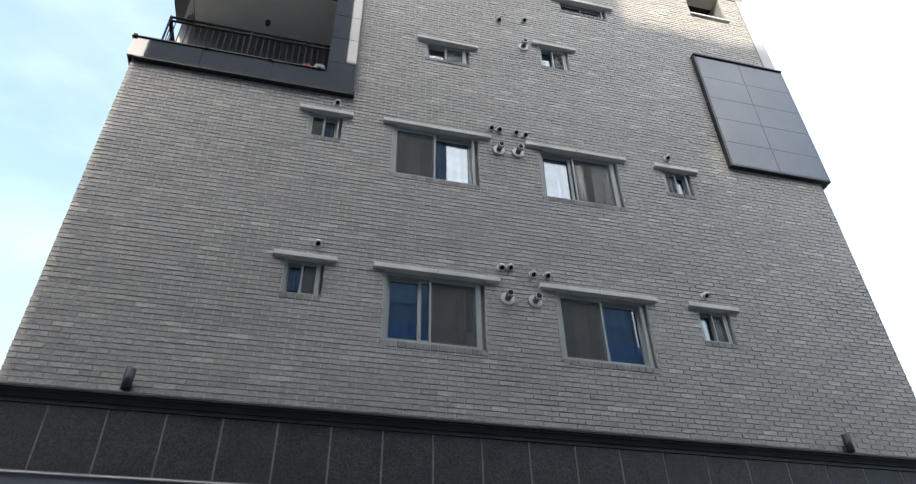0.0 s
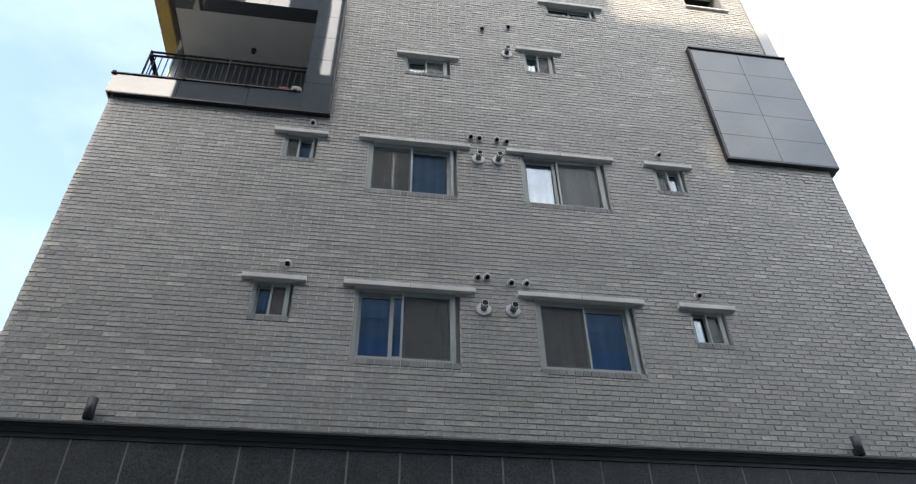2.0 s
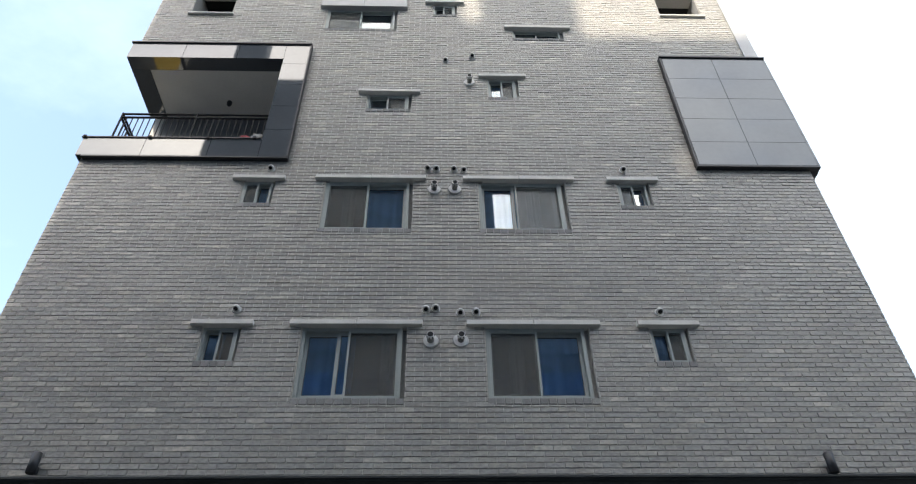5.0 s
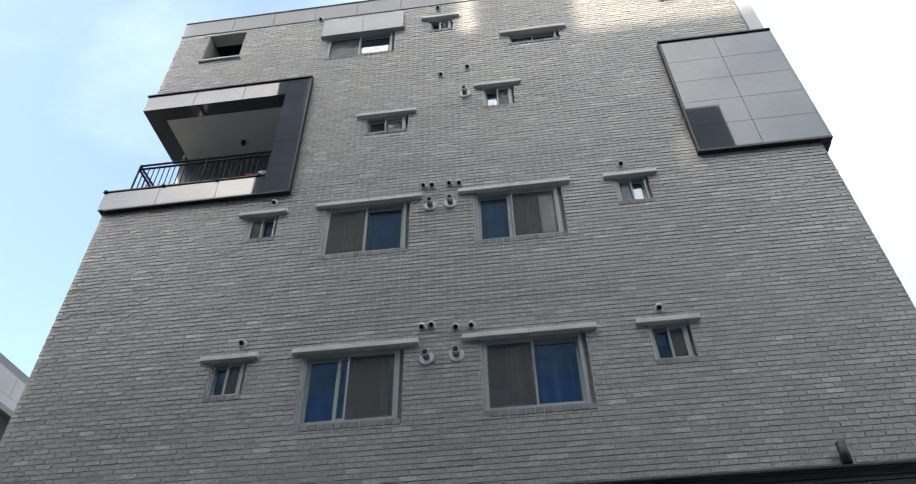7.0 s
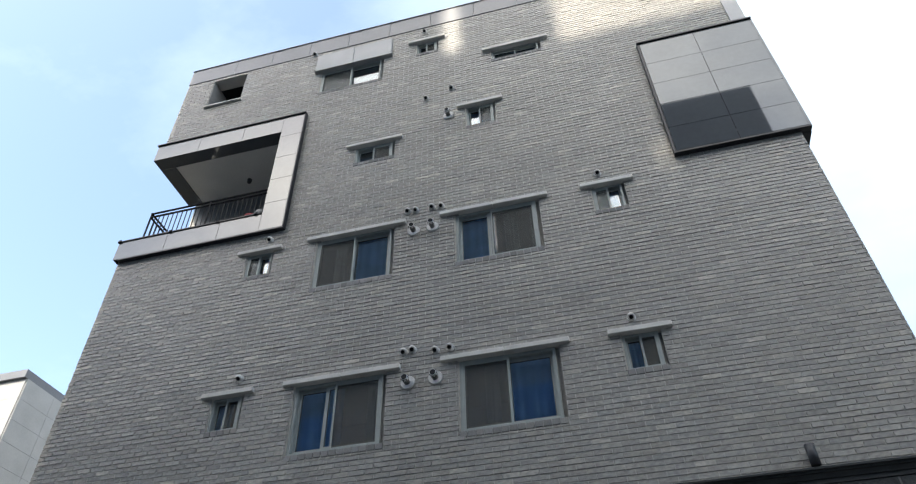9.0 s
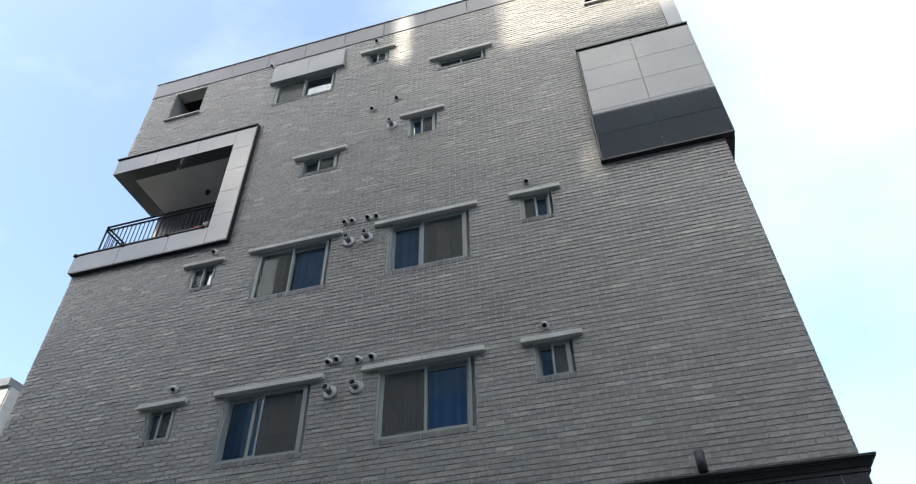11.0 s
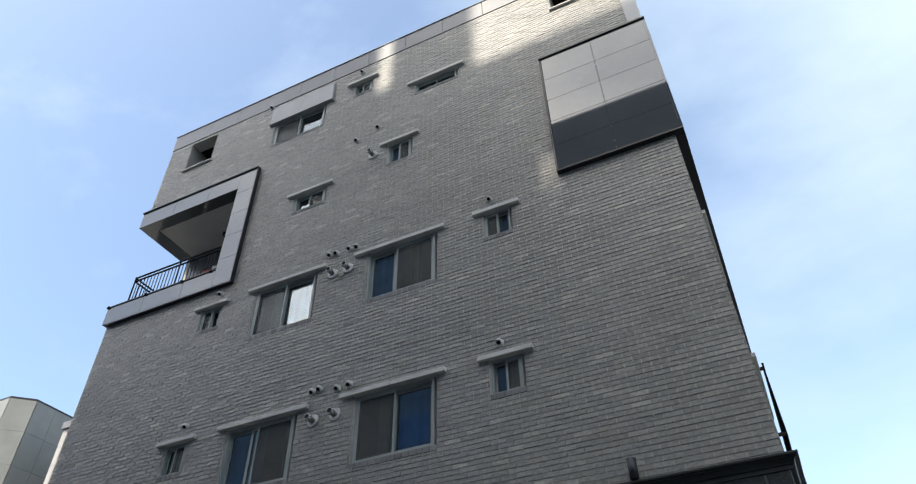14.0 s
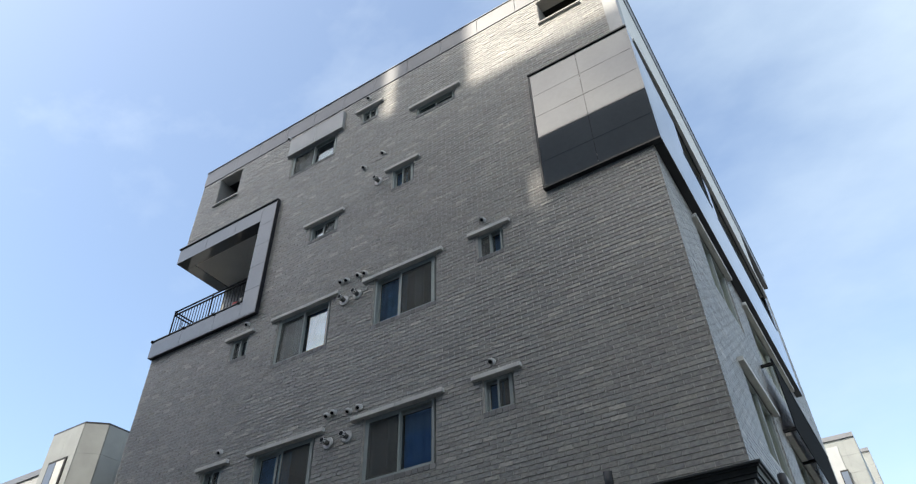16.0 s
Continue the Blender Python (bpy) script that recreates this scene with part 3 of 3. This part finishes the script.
for i in range(8):
    a = F + 0.304 + i * 1.25
    box_part("panel", (RIGHT + 0.004, 7.99, a, a + 1.24, 12.984, BAND - 0.002), PALE, upper_side)

# ---- balcony at the other corner ----
balc = thing("balcony", "corner balcony framed by reflecting grey metal panels", "balcony")
BX0, BX1, BZ0, BZ1 = -3.96, -0.60, 9.95, 13.11
IN_X, IN_Z0, IN_Z1 = -1.08, 10.36, 12.66
END_Y = 9.0
for a, b in zip((BX0, -2.95, -1.9), (-2.95, -1.9, IN_X)):
    box_part("panel", (a + (0 if a == BX0 else 0.004), b - 0.004, P, P + 0.03, BZ0, IN_Z0), METAL, balc)
for a, b in zip((BX0, -2.95, -1.95), (-2.95, -1.95, IN_X)):
    box_part("panel", (a + (0 if a == BX0 else 0.004), b - 0.004, P, P + 0.03, IN_Z1, BZ1), METAL, balc)
zs = (BZ0, 10.62, 11.25, 11.87, 12.5, BZ1)
for a, b in zip(zs, zs[1:]):
    box_part("panel", (IN_X + 0.002, BX1 - 0.03, P, P + 0.03, a + 0.004, b - 0.004), METAL, balc)
box_part("core", (BX0 + 0.04, BX1 - 0.04, P + 0.034, F + 0.35, BZ0 + 0.02, IN_Z0 - 0.02), BACKING, balc)
box_part("core", (BX0 + 0.04, BX1 - 0.04, P + 0.034, F + 0.19, IN_Z1 + 0.03, BZ1 - 0.02), BACKING, balc)
box_part("core", (IN_X + 0.04, BX1 - 0.04, P + 0.034, F + 0.35, IN_Z0, IN_Z1 + 0.02), BACKING, balc)
box_part("jamb_panel", (IN_X, IN_X + 0.036, P + 0.034, F + 0.4, IN_Z0, IN_Z1), METAL, balc)
box_part("soffit_panel", (BX0 + 0.02, IN_X, P + 0.03, F + 0.2, IN_Z1, IN_Z1 + 0.026), METAL, balc, "reflecting dark soffit")
box_part("soffit_panel", (BX0 + 0.02, BX0 + 0.34, F + 0.204, END_Y, IN_Z1, IN_Z1 + 0.026), METAL, balc, "reflecting dark soffit")
box_part("side_panel", (BX0, BX0 + 0.018, P + 0.034, END_Y, IN_Z1, BZ1), METAL, balc)
box_part("side_panel", (BX0, BX0 + 0.018, P + 0.034, END_Y, BZ0, IN_Z0), METAL, balc)
box_part("edge_trim", (BX0 - 0.03, BX1, P - 0.03, F + 0.02, BZ1 + 0.002, BZ1 + 0.035), TRIM, balc, bevel=0.003)
box_part("edge_trim", (BX1 - 0.028, BX1, P - 0.012, F + 0.02, BZ0, BZ1), TRIM, balc, bevel=0.003)
box_part("edge_trim", (BX0 + 0.1, BX1, P - 0.004, F + 0.02, BZ0 - 0.035, BZ0 - 0.002), TRIM, balc, bevel=0.003)
box_part("coping", (BX0 - 0.03, IN_X - 0.02, P - 0.02, F + 0.1, IN_Z0 + 0.002, IN_Z0 + 0.03), TRIM, balc, bevel=0.004)
box_part("coping", (BX0 - 0.03, BX0 + 0.15, F + 0.104, END_Y, IN_Z0 + 0.002, IN_Z0 + 0.03), TRIM, balc, bevel=0.004)
for x in (BX0 + 0.02, -2.9, -1.95, -1.2):
    box_part("coping_clip", (x - 0.03, x + 0.03, P - 0.035, P + 0.05, IN_Z0 - 0.01, IN_Z0 + 0.045), RAIL, balc, bevel=0.008)
box_part("ceiling_board", (BX0 + 0.344, IN_X + 0.3, F + 0.204, END_Y, IN_Z1 + 0.012, IN_Z1 + 0.05), CEILING, balc, "off-white painted ceiling board")
box_part("floor_slab", (BX0 + 0.05, IN_X + 0.3, F + 0.36, END_Y, 10.0, 10.16), PLASTER, balc)
box_part("back_wall", (BX0 + 0.3, IN_X + 0.3, END_Y, END_Y + 0.1, 10.16, IN_Z1 + 0.2), OFFICE_DARK, balc, "dark glazed back wall")
box_part("inner_side_wall", (IN_X + 0.3, IN_X + 0.4, F + 0.36, END_Y, 10.0, IN_Z1 + 0.2), PLASTER, balc)

lamp_t = thing("balcony_lamp", "small dark round lamp under the balcony ceiling", "lamp")
bm = bmesh.new()
tube(bm, (-2.3, 8.62, IN_Z1 + 0.011), (-2.3, 8.62, IN_Z1 - 0.015), 0.05)
part("base", bm, LAMP, lamp_t)
bm = bmesh.new()
bmesh.ops.create_uvsphere(bm, u_segments=16, v_segments=10, radius=0.045, matrix=Matrix.Translation((-2.3, 8.62, IN_Z1 - 0.055)))
part("globe", bm, LAMP, lamp_t, smooth=True)

railing = thing("railing", "black steel balcony railing with upright bars", "railing")
RY, RX = F + 0.06, BX0 + 0.34
R0, R1 = IN_Z0 + 0.03, 11.16
for z in (R1, R1 - 0.09, R0 + 0.03):
    box_part("rail", (RX, IN_X, RY - 0.02, RY + 0.02, z - 0.011, z + 0.011), RAIL, railing, bevel=0.004)
    box_part("rail", (RX - 0.02, RX + 0.02, RY + 0.014, END_Y, z - 0.011, z + 0.011), RAIL, railing, bevel=0.004)
bar_bm = bmesh.new()
box(bar_bm, -0.0065, 0.0065, -0.0065, 0.0065, R0 + 0.046, R1 - 0.106)
bar = finish(bar_bm, "bar", RAIL)
x = RX + 0.1
while x < IN_X - 0.04:
    b = new("bar", bar)
    b.parent, b.location = railing, (x, RY, 0)
    x += 0.098
y = RY + 0.12
while y < END_Y - 0.05:
    b = new("bar", bar)
    b.parent, b.location = railing, (RX, y, 0)
    y += 0.098
for x in (RX, (RX + IN_X) / 2):
    box_part("post", (x - 0.014, x + 0.014, RY - 0.014, RY + 0.014, R0 - 0.02, R1 + 0.03), RAIL, railing, bevel=0.004)

# things on the balcony floor ledge
for name, c, r, mat, label in (("cloth_bundle", (-1.4, F - 0.01, 10.45), (0.1, 0.05, 0.075), RED, "crumpled red cloth on the balcony ledge"),
                               ("plastic_bag", (-1.2, F - 0.01, 10.475), (0.1, 0.05, 0.105), PLASTER, "crumpled white plastic bag on the balcony ledge")):
    bm = bmesh.new()
    bmesh.ops.create_icosphere(bm, subdivisions=3, radius=1.0)
    for v in bm.verts:
        k = 1 + 0.25 * noise.noise(v.co * 2.5 + Vector(c))
        v.co = Vector(c) + Vector((v.co.x * r[0] * k, v.co.y * r[1] * k, max(v.co.z * k, -0.8) * r[2]))
    tagged(part(name, bm, mat, smooth=True), label, name.split("_")[-1])

# ---- vents and flues ----
def vent(x, z, y=F):
    """A small hooded round vent that points down."""
    t = thing("wall_vent", "small white hooded round wall vent", "vent", "wall vents")
    bm = bmesh.new()
    tube(bm, (0, 0.0, 0), (0, -0.012, 0), 0.062, 0.055, 20)
    part("collar", bm, WHITE, t, smooth=True)
    bm = bmesh.new()
    bmesh.ops.create_uvsphere(bm, u_segments=18, v_segments=12, radius=0.05)
    for v in bm.verts:
        v.co = Vector((v.co.x, v.co.y * 1.15 - 0.035, v.co.z))
    bmesh.ops.bisect_plane(bm, geom=bm.verts[:] + bm.edges[:] + bm.faces[:], plane_co=(0, -0.058, -0.026), plane_no=(0, -0.8, -1), clear_outer=True)
    part("cap", bm, WHITE, t, smooth=True)
    bm = bmesh.new()
    tube(bm, (0, -0.05, -0.016), (0, -0.0595, -0.0279), 0.027, 0.027, 18)
    part("mouth", bm, HOLE_SHADE, t, "black disc standing for the shaded mouth")
    t.matrix_basis = pose(x, y - 0.002, z)
    return t


def flue(x, z):
    """A boiler flue: a pale collar and a short slotted steel pipe."""
    t = thing("boiler_flue", "short stainless steel boiler flue with a pale round collar", "flue", "boiler flues")
    bm = bmesh.new()
    tube(bm, (0, 0, 0), (0, -0.022, 0), 0.105, 0.095, 28)
    part("collar", bm, WHITE, t, smooth=True)
    bm = bmesh.new()
    tube(bm, (0, -0.02, 0), (0, -0.135, 0), 0.044, 0.044, 22)
    p = part("pipe", bm, PIPE, t, smooth=True)
    bm = bmesh.new()
    tube(bm, (0, -0.115, 0), (0, -0.16, 0), 0.05, 0.047, 22)
    end = part("end_cap", bm, FLUE_END, t, "bright slotted end cap", smooth=True)
    for i in range(7):
        a = 2 * math.pi * i / 7
        box_part("slot", (0.047 * math.cos(a) - 0.006, 0.047 * math.cos(a) + 0.006, -0.152, -0.122, 0.047 * math.sin(a) - 0.006, 0.047 * math.sin(a) + 0.006), HOLE_SHADE, end)
    bm = bmesh.new()
    tube(bm, (0, -0.075, 0), (0, -0.087, 0), 0.048, 0.048, 22)
    part("band", bm, PIPE, t, smooth=True)
    bm = bmesh.new()
    tube(bm, (0, -0.14, 0), (0, -0.163, 0), 0.03, 0.04, 18)
    part("mouth", bm, HOLE_SHADE, p, "black disc standing for the shaded mouth")
    t.matrix_basis = pose(x, F - 0.002, z, random.uniform(-2, 2), 0, random.uniform(-2, 2))
    return t


for x, z in ((1.66, 7.0), (1.79, 7.02), (2.12, 6.95), (2.33, 6.96), (1.64, 9.76), (1.78, 9.75), (2.06, 9.75), (2.22, 9.73),
             (-0.84, 9.73), (-0.85, 7.0), (4.79, 9.77), (4.80, 6.97), (1.93, 12.76), (2.44, 12.91), (-0.71, 15.35), (1.87, 15.2)):
    vent(x, z)
for x, z in ((1.73, 6.51), (2.12, 6.52), (1.75, 9.3), (2.07, 9.31), (2.37, 12.1)):
    flue(x, z)

# ---- stone base: cornice, granite panels, shopfront ----
def cornice(name, along, u0, u1, label):
    profile = ((0.000, 4.690), (-0.117, 4.685), (-0.122, 4.678), (-0.120, 4.657), (-0.096, 4.653), (-0.094, 4.633), (-0.071, 4.627), (-0.057, 4.593), (-0.054, 4.579), (-0.037, 4.576), (-0.037, 4.531), (0.000, 4.531))
    bm = bmesh.new()
    ends = []
    for u, m in ((u0, 0), (u1, 1)):
        vs = []
        for d, z in profile:
            if along == "x":
                vs.append(bm.verts.new((u - d if m else u, F + d, z)))
            else:
                vs.append(bm.verts.new((RIGHT - d, u if m else u + d, z)))
        ends.append(vs)
    k = len(profile)
    for i in range(k - 1):
        bm.faces.new((ends[0][i], ends[1][i], ends[1][i + 1], ends[0][i + 1]))
    for vs in ends:
        bm.faces.new(vs)
    return tagged(part(name, bm, CORNICE), label, "cornice", kind="structure")


cornice("cornice", "x", LEFT - 0.02, RIGHT, "dark moulded stone cornice above the granite base")
cornice("cornice", "y", F, BACK, "dark moulded stone cornice returning along the side")
base = thing("granite_base", "black granite facing panels with pale joints", "granite facing", kind="structure")
box_part("backing", (LEFT, RIGHT, F - 0.019, F + 0.2, 3.848, 4.527), JOINT, base)
x = LEFT
edges = [LEFT] + [-3.32 + 0.576 * i for i in range(20) if -3.32 + 0.576 * i < RIGHT - 0.1] + [RIGHT]
for a, b in zip(edges, edges[1:]):
    box_part("panel", (a + 0.011, b - 0.011, F - 0.026, F - 0.0195, 3.86, 4.524), GRANITE, base, bevel=0.002)
box_part("side_facing", (RIGHT - 0.2, RIGHT, F + 0.21, BACK, 0, 4.527), GRANITE, base)
shop = thing("shopfront", "dark metal fascia and shopfront under the granite", "shopfront", kind="structure")
box_part("fascia", (LEFT, RIGHT, F + 0.002, F + 0.2, 3.3, 3.836), METAL_ROOF, shop)
box_part("gold_edge", (LEFT, RIGHT, F - 0.03, F + 0.002, 3.828, 3.846), STONE, shop)
for i in range(5):
    a = LEFT + i * (RIGHT - LEFT) / 5
    box_part("pier", (a, a + 0.4, F, F + 0.2, 0.14, 3.298), GRANITE, shop)
    box_part("shop_glass", (a + 0.404, a + (RIGHT - LEFT) / 5, F + 0.1, F + 0.12, 0.14, 3.298), OFFICE_DARK, shop)


def wall_lamp(m):
    t = thing("wall_lamp", "dark grey cylinder wall lamp just above the cornice", "lamp", "wall lamps")
    bm = bmesh.new()
    tube(bm, (0, -0.095, 0.0), (0, -0.095, 0.23), 0.052, 0.052, 24)
    part("body", bm, LAMP, t, smooth=True)
    bm = bmesh.new()
    tube(bm, (0, -0.095, -0.004), (0, -0.095, 0.0), 0.046, 0.046, 24)
    part("lens", bm, GASKET, t, "dark lens ring")
    box_part("bracket", (-0.03, 0.03, -0.05, 0.0, 0.02, 0.1), LAMP, t, bevel=0.004)
    t.matrix_basis = m


wall_lamp(pose(-2.63, F, 4.735))
wall_lamp(pose(6.31, F, 4.71))
wall_lamp(pose(RIGHT, 9.1, 4.79, 0, 0, 90))

# ---- side of the house: windows, lintels, awning ----
for a, b, c, d in SIDE_OPENINGS:
    t = thing("side_window", "grey framed window in the brick side wall", "window", "side windows", "structure")
    bm = bmesh.new()
    for y0, y1, z0, z1 in ((a, a + 0.05, c, d), (b - 0.05, b, c, d), (a + 0.05, b - 0.05, c, c + 0.05), (a + 0.05, b - 0.05, d - 0.05, d), ((a + b) / 2 - 0.03, (a + b) / 2 + 0.03, c + 0.05, d - 0.05)):
        box(bm, RIGHT - 0.11, RIGHT - 0.03, y0, y1, z0, z1)
    part("window_frame", bm, ALU, t)
    box_part("pane", (RIGHT - 0.07, RIGHT - 0.064, a + 0.05, b - 0.05, c + 0.05, d - 0.05), CLEAR_GLASS, t)
    box_part("blind", (RIGHT - 0.15, RIGHT - 0.13, a, b, c, d), CEILING, t, "cream roller blind")
    l = tagged(box_part("window_lintel", (RIGHT - 0.1, RIGHT + 0.085, a - 0.2, b + 0.2, d, d + 0.075), STONE, None, bevel=0.006), "long pale granite lintel on the side wall", "lintel", "window lintels", "structure")
screen = thing("side_screen", "black perforated metal screen held off the side wall by brackets", "screen")
box_part("sheet", (RIGHT + 0.2, RIGHT + 0.215, 12.0, 17.2, 6.7, 8.0), MESH_SHEET, screen)
box_part("top_rail", (RIGHT + 0.19, RIGHT + 0.225, 11.98, 17.22, 8.004, 8.04), RAIL, screen)
for y, z in ((12.0, 7.93), (12.0, 6.7), (13.6, 6.7), (15.2, 6.7), (17.0, 6.7)):
    box_part("bracket", (RIGHT - 0.02, RIGHT + 0.198, y, y + 0.05, z, z + 0.05), RAIL, screen)

# ---- neighbours ----
def tiled_block(name, points, z0, z1, mat, coping_mat, step_u, step_z, label, visible_edges):
    """A house of panels: a core, thin panels on the seen sides, and a coping."""
    t = thing(name, label, "house")
    bm = bmesh.new()
    prism(bm, points, z0, z1)
    part("wall", bm, JOINT, t)
    bm = bmesh.new()
    k = len(points)
    lip, high = (0.12, 0.24) if coping_mat is METAL_ROOF else (0.03, 0.07)
    centre = sum((Vector(p) for p in points), Vector((0, 0))) / k
    out = [((Vector(p) - centre) * (1 + lip / (Vector(p) - centre).length)) + centre for p in points]
    prism(bm, [(p.x, p.y) for p in out], z1 + 0.003, z1 + high)
    part("coping", bm, coping_mat, t)
    for i in visible_edges:
        a, b = Vector(points[i]), Vector(points[(i + 1) % k])
        run, way = (b - a).length, (b - a).normalized()
        normal = Vector((way.y, -way.x))
        n_u = max(1, round(run / step_u))
        m_z = int((z1 - z0) / step_z)
        for iu in range(n_u):
            for iz in range(m_z):
                p0, p1 = a + way * (iu * run / n_u + 0.004), a + way * ((iu + 1) * run / n_u - 0.004)
                c, d = z1 - (iz + 1) * step_z + 0.004, z1 - iz * step_z - 0.004
                if d < 4:
                    continue
                bm = bmesh.new()
                q = [p0, p1, p1 + normal * 0.03, p0 + normal * 0.03]
                prism(bm, [(v.x, v.y) for v in q], c, d)
                part("panel", bm, mat, t)
    return t


white_house = tiled_block("neighbour_house", [(-12.45, 13.2), (-11.25, 13.2), (-11.25, 24.0), (-12.45, 24.0)], 0, 11.92, CONCRETE, METAL_ROOF, 1.1, 0.6,
                          "white panelled house with a grey coping, sunlit in front", (0, 1))
box_part("window", (-11.27, -11.21, 14.9, 16.0, 9.4, 10.8), GASKET, white_house)
box_part("awning", (-11.25, -11.05, 14.8, 16.1, 10.8, 10.95), METAL_ROOF, white_house)
grey_house = tiled_block("neighbour_house", [(-16.25, 12.24), (-14.4, 12.24), (-13.83, 12.8), (-13.83, 20.0), (-16.25, 20.0)], 0, 13.1, GREYTILE, TRIM, 0.75, 1.1,
                         "grey stone-panelled house with a chamfered corner", (0, 1, 2))
w = box_part("window", (-15.8, -14.75, 12.17, 12.3, 10.55, 11.95), GASKET, grey_house)
box_part("pane", (-15.72, -15.3, 12.15, 12.168, 10.65, 11.85), OFFICE, w)
box_part("pane", (-15.26, -14.83, 12.15, 12.168, 10.65, 11.85), BLIND, w)
tiled_block("neighbour_house", [(-24.0, 12.6), (-16.3, 12.6), (-16.3, 20.0), (-24.0, 20.0)], 0, 11.9, CONCRETE, METAL_ROOF, 1.1, 0.9, "cream panelled house with a grey coping", (0,))
far_house = tiled_block("far_house", [(6.0, 40.0), (8.35, 40.0), (8.35, 52.0), (6.0, 52.0)], 0, 17.03, GREYTILE, METAL_ROOF, 0.65, 0.9, "distant grey and white block with a dark roofline", (0, 1))
box_part("white_wall", (6.1, 7.45, 39.9, 39.965, 0, 16.7), CONCRETE, far_house)
w = box_part("window", (7.15, 7.55, 39.8, 39.895, 12.4, 15.4), GASKET, far_house)
box_part("pane", (7.2, 7.5, 39.78, 39.797, 12.5, 15.3), OFFICE, w)
tiled_block("far_house", [(7.6, 52.5), (8.7, 52.5), (8.7, 60.0), (7.6, 60.0)], 0, 20.6, GREYTILE, METAL_ROOF, 0.7, 0.9, "distant grey stair tower with a dark roofline", (0, 1))
deck = tagged(box_part("platform", (-9.4, -8.1, 13.0, 24.0, 0.0, 0.35), YELLOW, None, bevel=0.03), "low yellow slab behind the house, unseen, added for the soffit's yellow reflection", "platform")

# ---- across the street: office mirrored and as shade; side rows and slit walls added ----
def office(name, blocks, mat, label, y0=-6.0, y1=-14.0):
    t = thing(name, label, "building")
    for x0, x1, z1 in blocks:
        if z1 > 27.6:
            box_part("roof_screen", (x0 + 0.003, x1 - 0.003, y0 - 0.7, y0, 27.5, z1), mat, t)
            z1 = 27.497
        low = min(z1, 18.6)
        box_part("wall", (x0 + 0.003, x1 - 0.003, y1, y0, 0.0, low), LOWER, t, "grey lower storeys")
        if z1 > low:
            box_part("upper_wall", (x0 + 0.003, x1 - 0.003, y1, y0, low + 0.003, z1), mat, t)
        z = 3.0
        while z < min(z1 - 1.2, 18.5):
            box_part("window_band", (x0 + 0.3, x1 - 0.3, y0 + 0.003, y0 + 0.06, z, z + 1.5), OFFICE, t, "blue glazed strip")
            z += 3.0
    return t


office("office_building", [(-9.0, -7.4, 35.0), (-7.4, -5.0, 31.0), (-5.0, -2.95, 34.6), (-2.95, -2.4, 28.0), (-2.4, -0.6, 34.6), (-0.6, 4.2, 20.9), (4.2, 11.8, 19.5)],
       OFFICE_DARK, "tall dark building across the street with blue glazed strips")
crown = thing("roof_frame", "dark open roof frame of a terrace across the street", "roof frame")
box_part("beam", (4.203, 13.0, -6.7, -6.0, 24.3, 27.5), OFFICE_DARK, crown)
for x in (10.7, 12.2):
    box_part("column", (x, x + 0.4, -6.6, -6.1, 0.0 if x > 12 else 19.503, 24.297), OFFICE_DARK, crown)
for x0, x1, z0 in ((-0.597, 0.78, 20.903), (0.783, 0.897, 24.2), (0.9, 4.2, 20.903)):
    box_part("streak_slit_wall", (x0, x1, -6.08, -6.0, z0, 27.5), OFFICE_DARK, crown)
for x0, x1, z1 in ((-44.0, -26.0, 18.0), (-25.5, -10.5, 19.5), (14.5, 28.0, 13.5), (28.5, 46.0, 13.0)):
    office("unseen_street_row", [(x0, x1, z1)], OFFICE_DARK, "plain unseen block with glazed strips, added to cut low sky light")
ban = thing("banner", "blue street banner with pale unreadable bars", "banner")
box_part("cloth", (-7.0, 12.0, -5.93, -5.90, 12.4, 14.2), BANNER, ban)
for i in range(26):
    x = -6.6 + i * 0.7
    box_part("bar", (x, x + 0.42, -5.895, -5.885, 13.0, 13.12), BANNER_MARK, ban)
    box_part("bar", (x + 0.1 * (i % 3), x + 0.1 * (i % 3) + 0.1, -5.895, -5.885, 13.16, 13.6), BANNER_MARK, ban)

# ---- the bricks ----
facade = list(brick_runs(LEFT, RIGHT, BASE, BAND, OPENINGS + [(o[0] - 0.001, o[1] + 0.001, o[2] - 0.08, o[3]) for o in OPENINGS[:13]] + [(-0.60, 1.14, 14.55, 15.2)]))
single = [r for r in facade if 0.25 < r[0] and r[1] < 4.6 and r[3] < 5.6]
rest = [r for r in facade if not (0.25 < r[0] and r[1] < 4.6 and r[3] < 5.6)]
brick_field("brick_field", "y", F, rest, 0.1, wall_south)
side_runs = list(brick_runs(F + 0.105, BACK, BASE, BAND, SIDE_OPENINGS + [(o[0], o[1], o[2] - 0.08, o[3]) for o in SIDE_OPENINGS]))
brick_field("brick_field", "x", RIGHT, side_runs, 0.1, wall_east, 0.45)
shapes = {}
for u0, u1, a, b in single[:300]:
    key = round(u1 - u0, 2)
    if key not in shapes:
        bm = bmesh.new()
        box(bm, 0, u1 - u0, 0, 0.1, 0, b - a)
        shapes[key] = finish(bm, "brick", BRICK_SINGLE, 0.002)
    ob = new("brick", shapes[key])
    ob.parent = wall_south
    ob.matrix_basis = pose(u0, F + random.uniform(-0.005, 0.003), a, random.uniform(-1.0, 1.0), random.uniform(-0.4, 0.4), random.uniform(-0.4, 0.4))
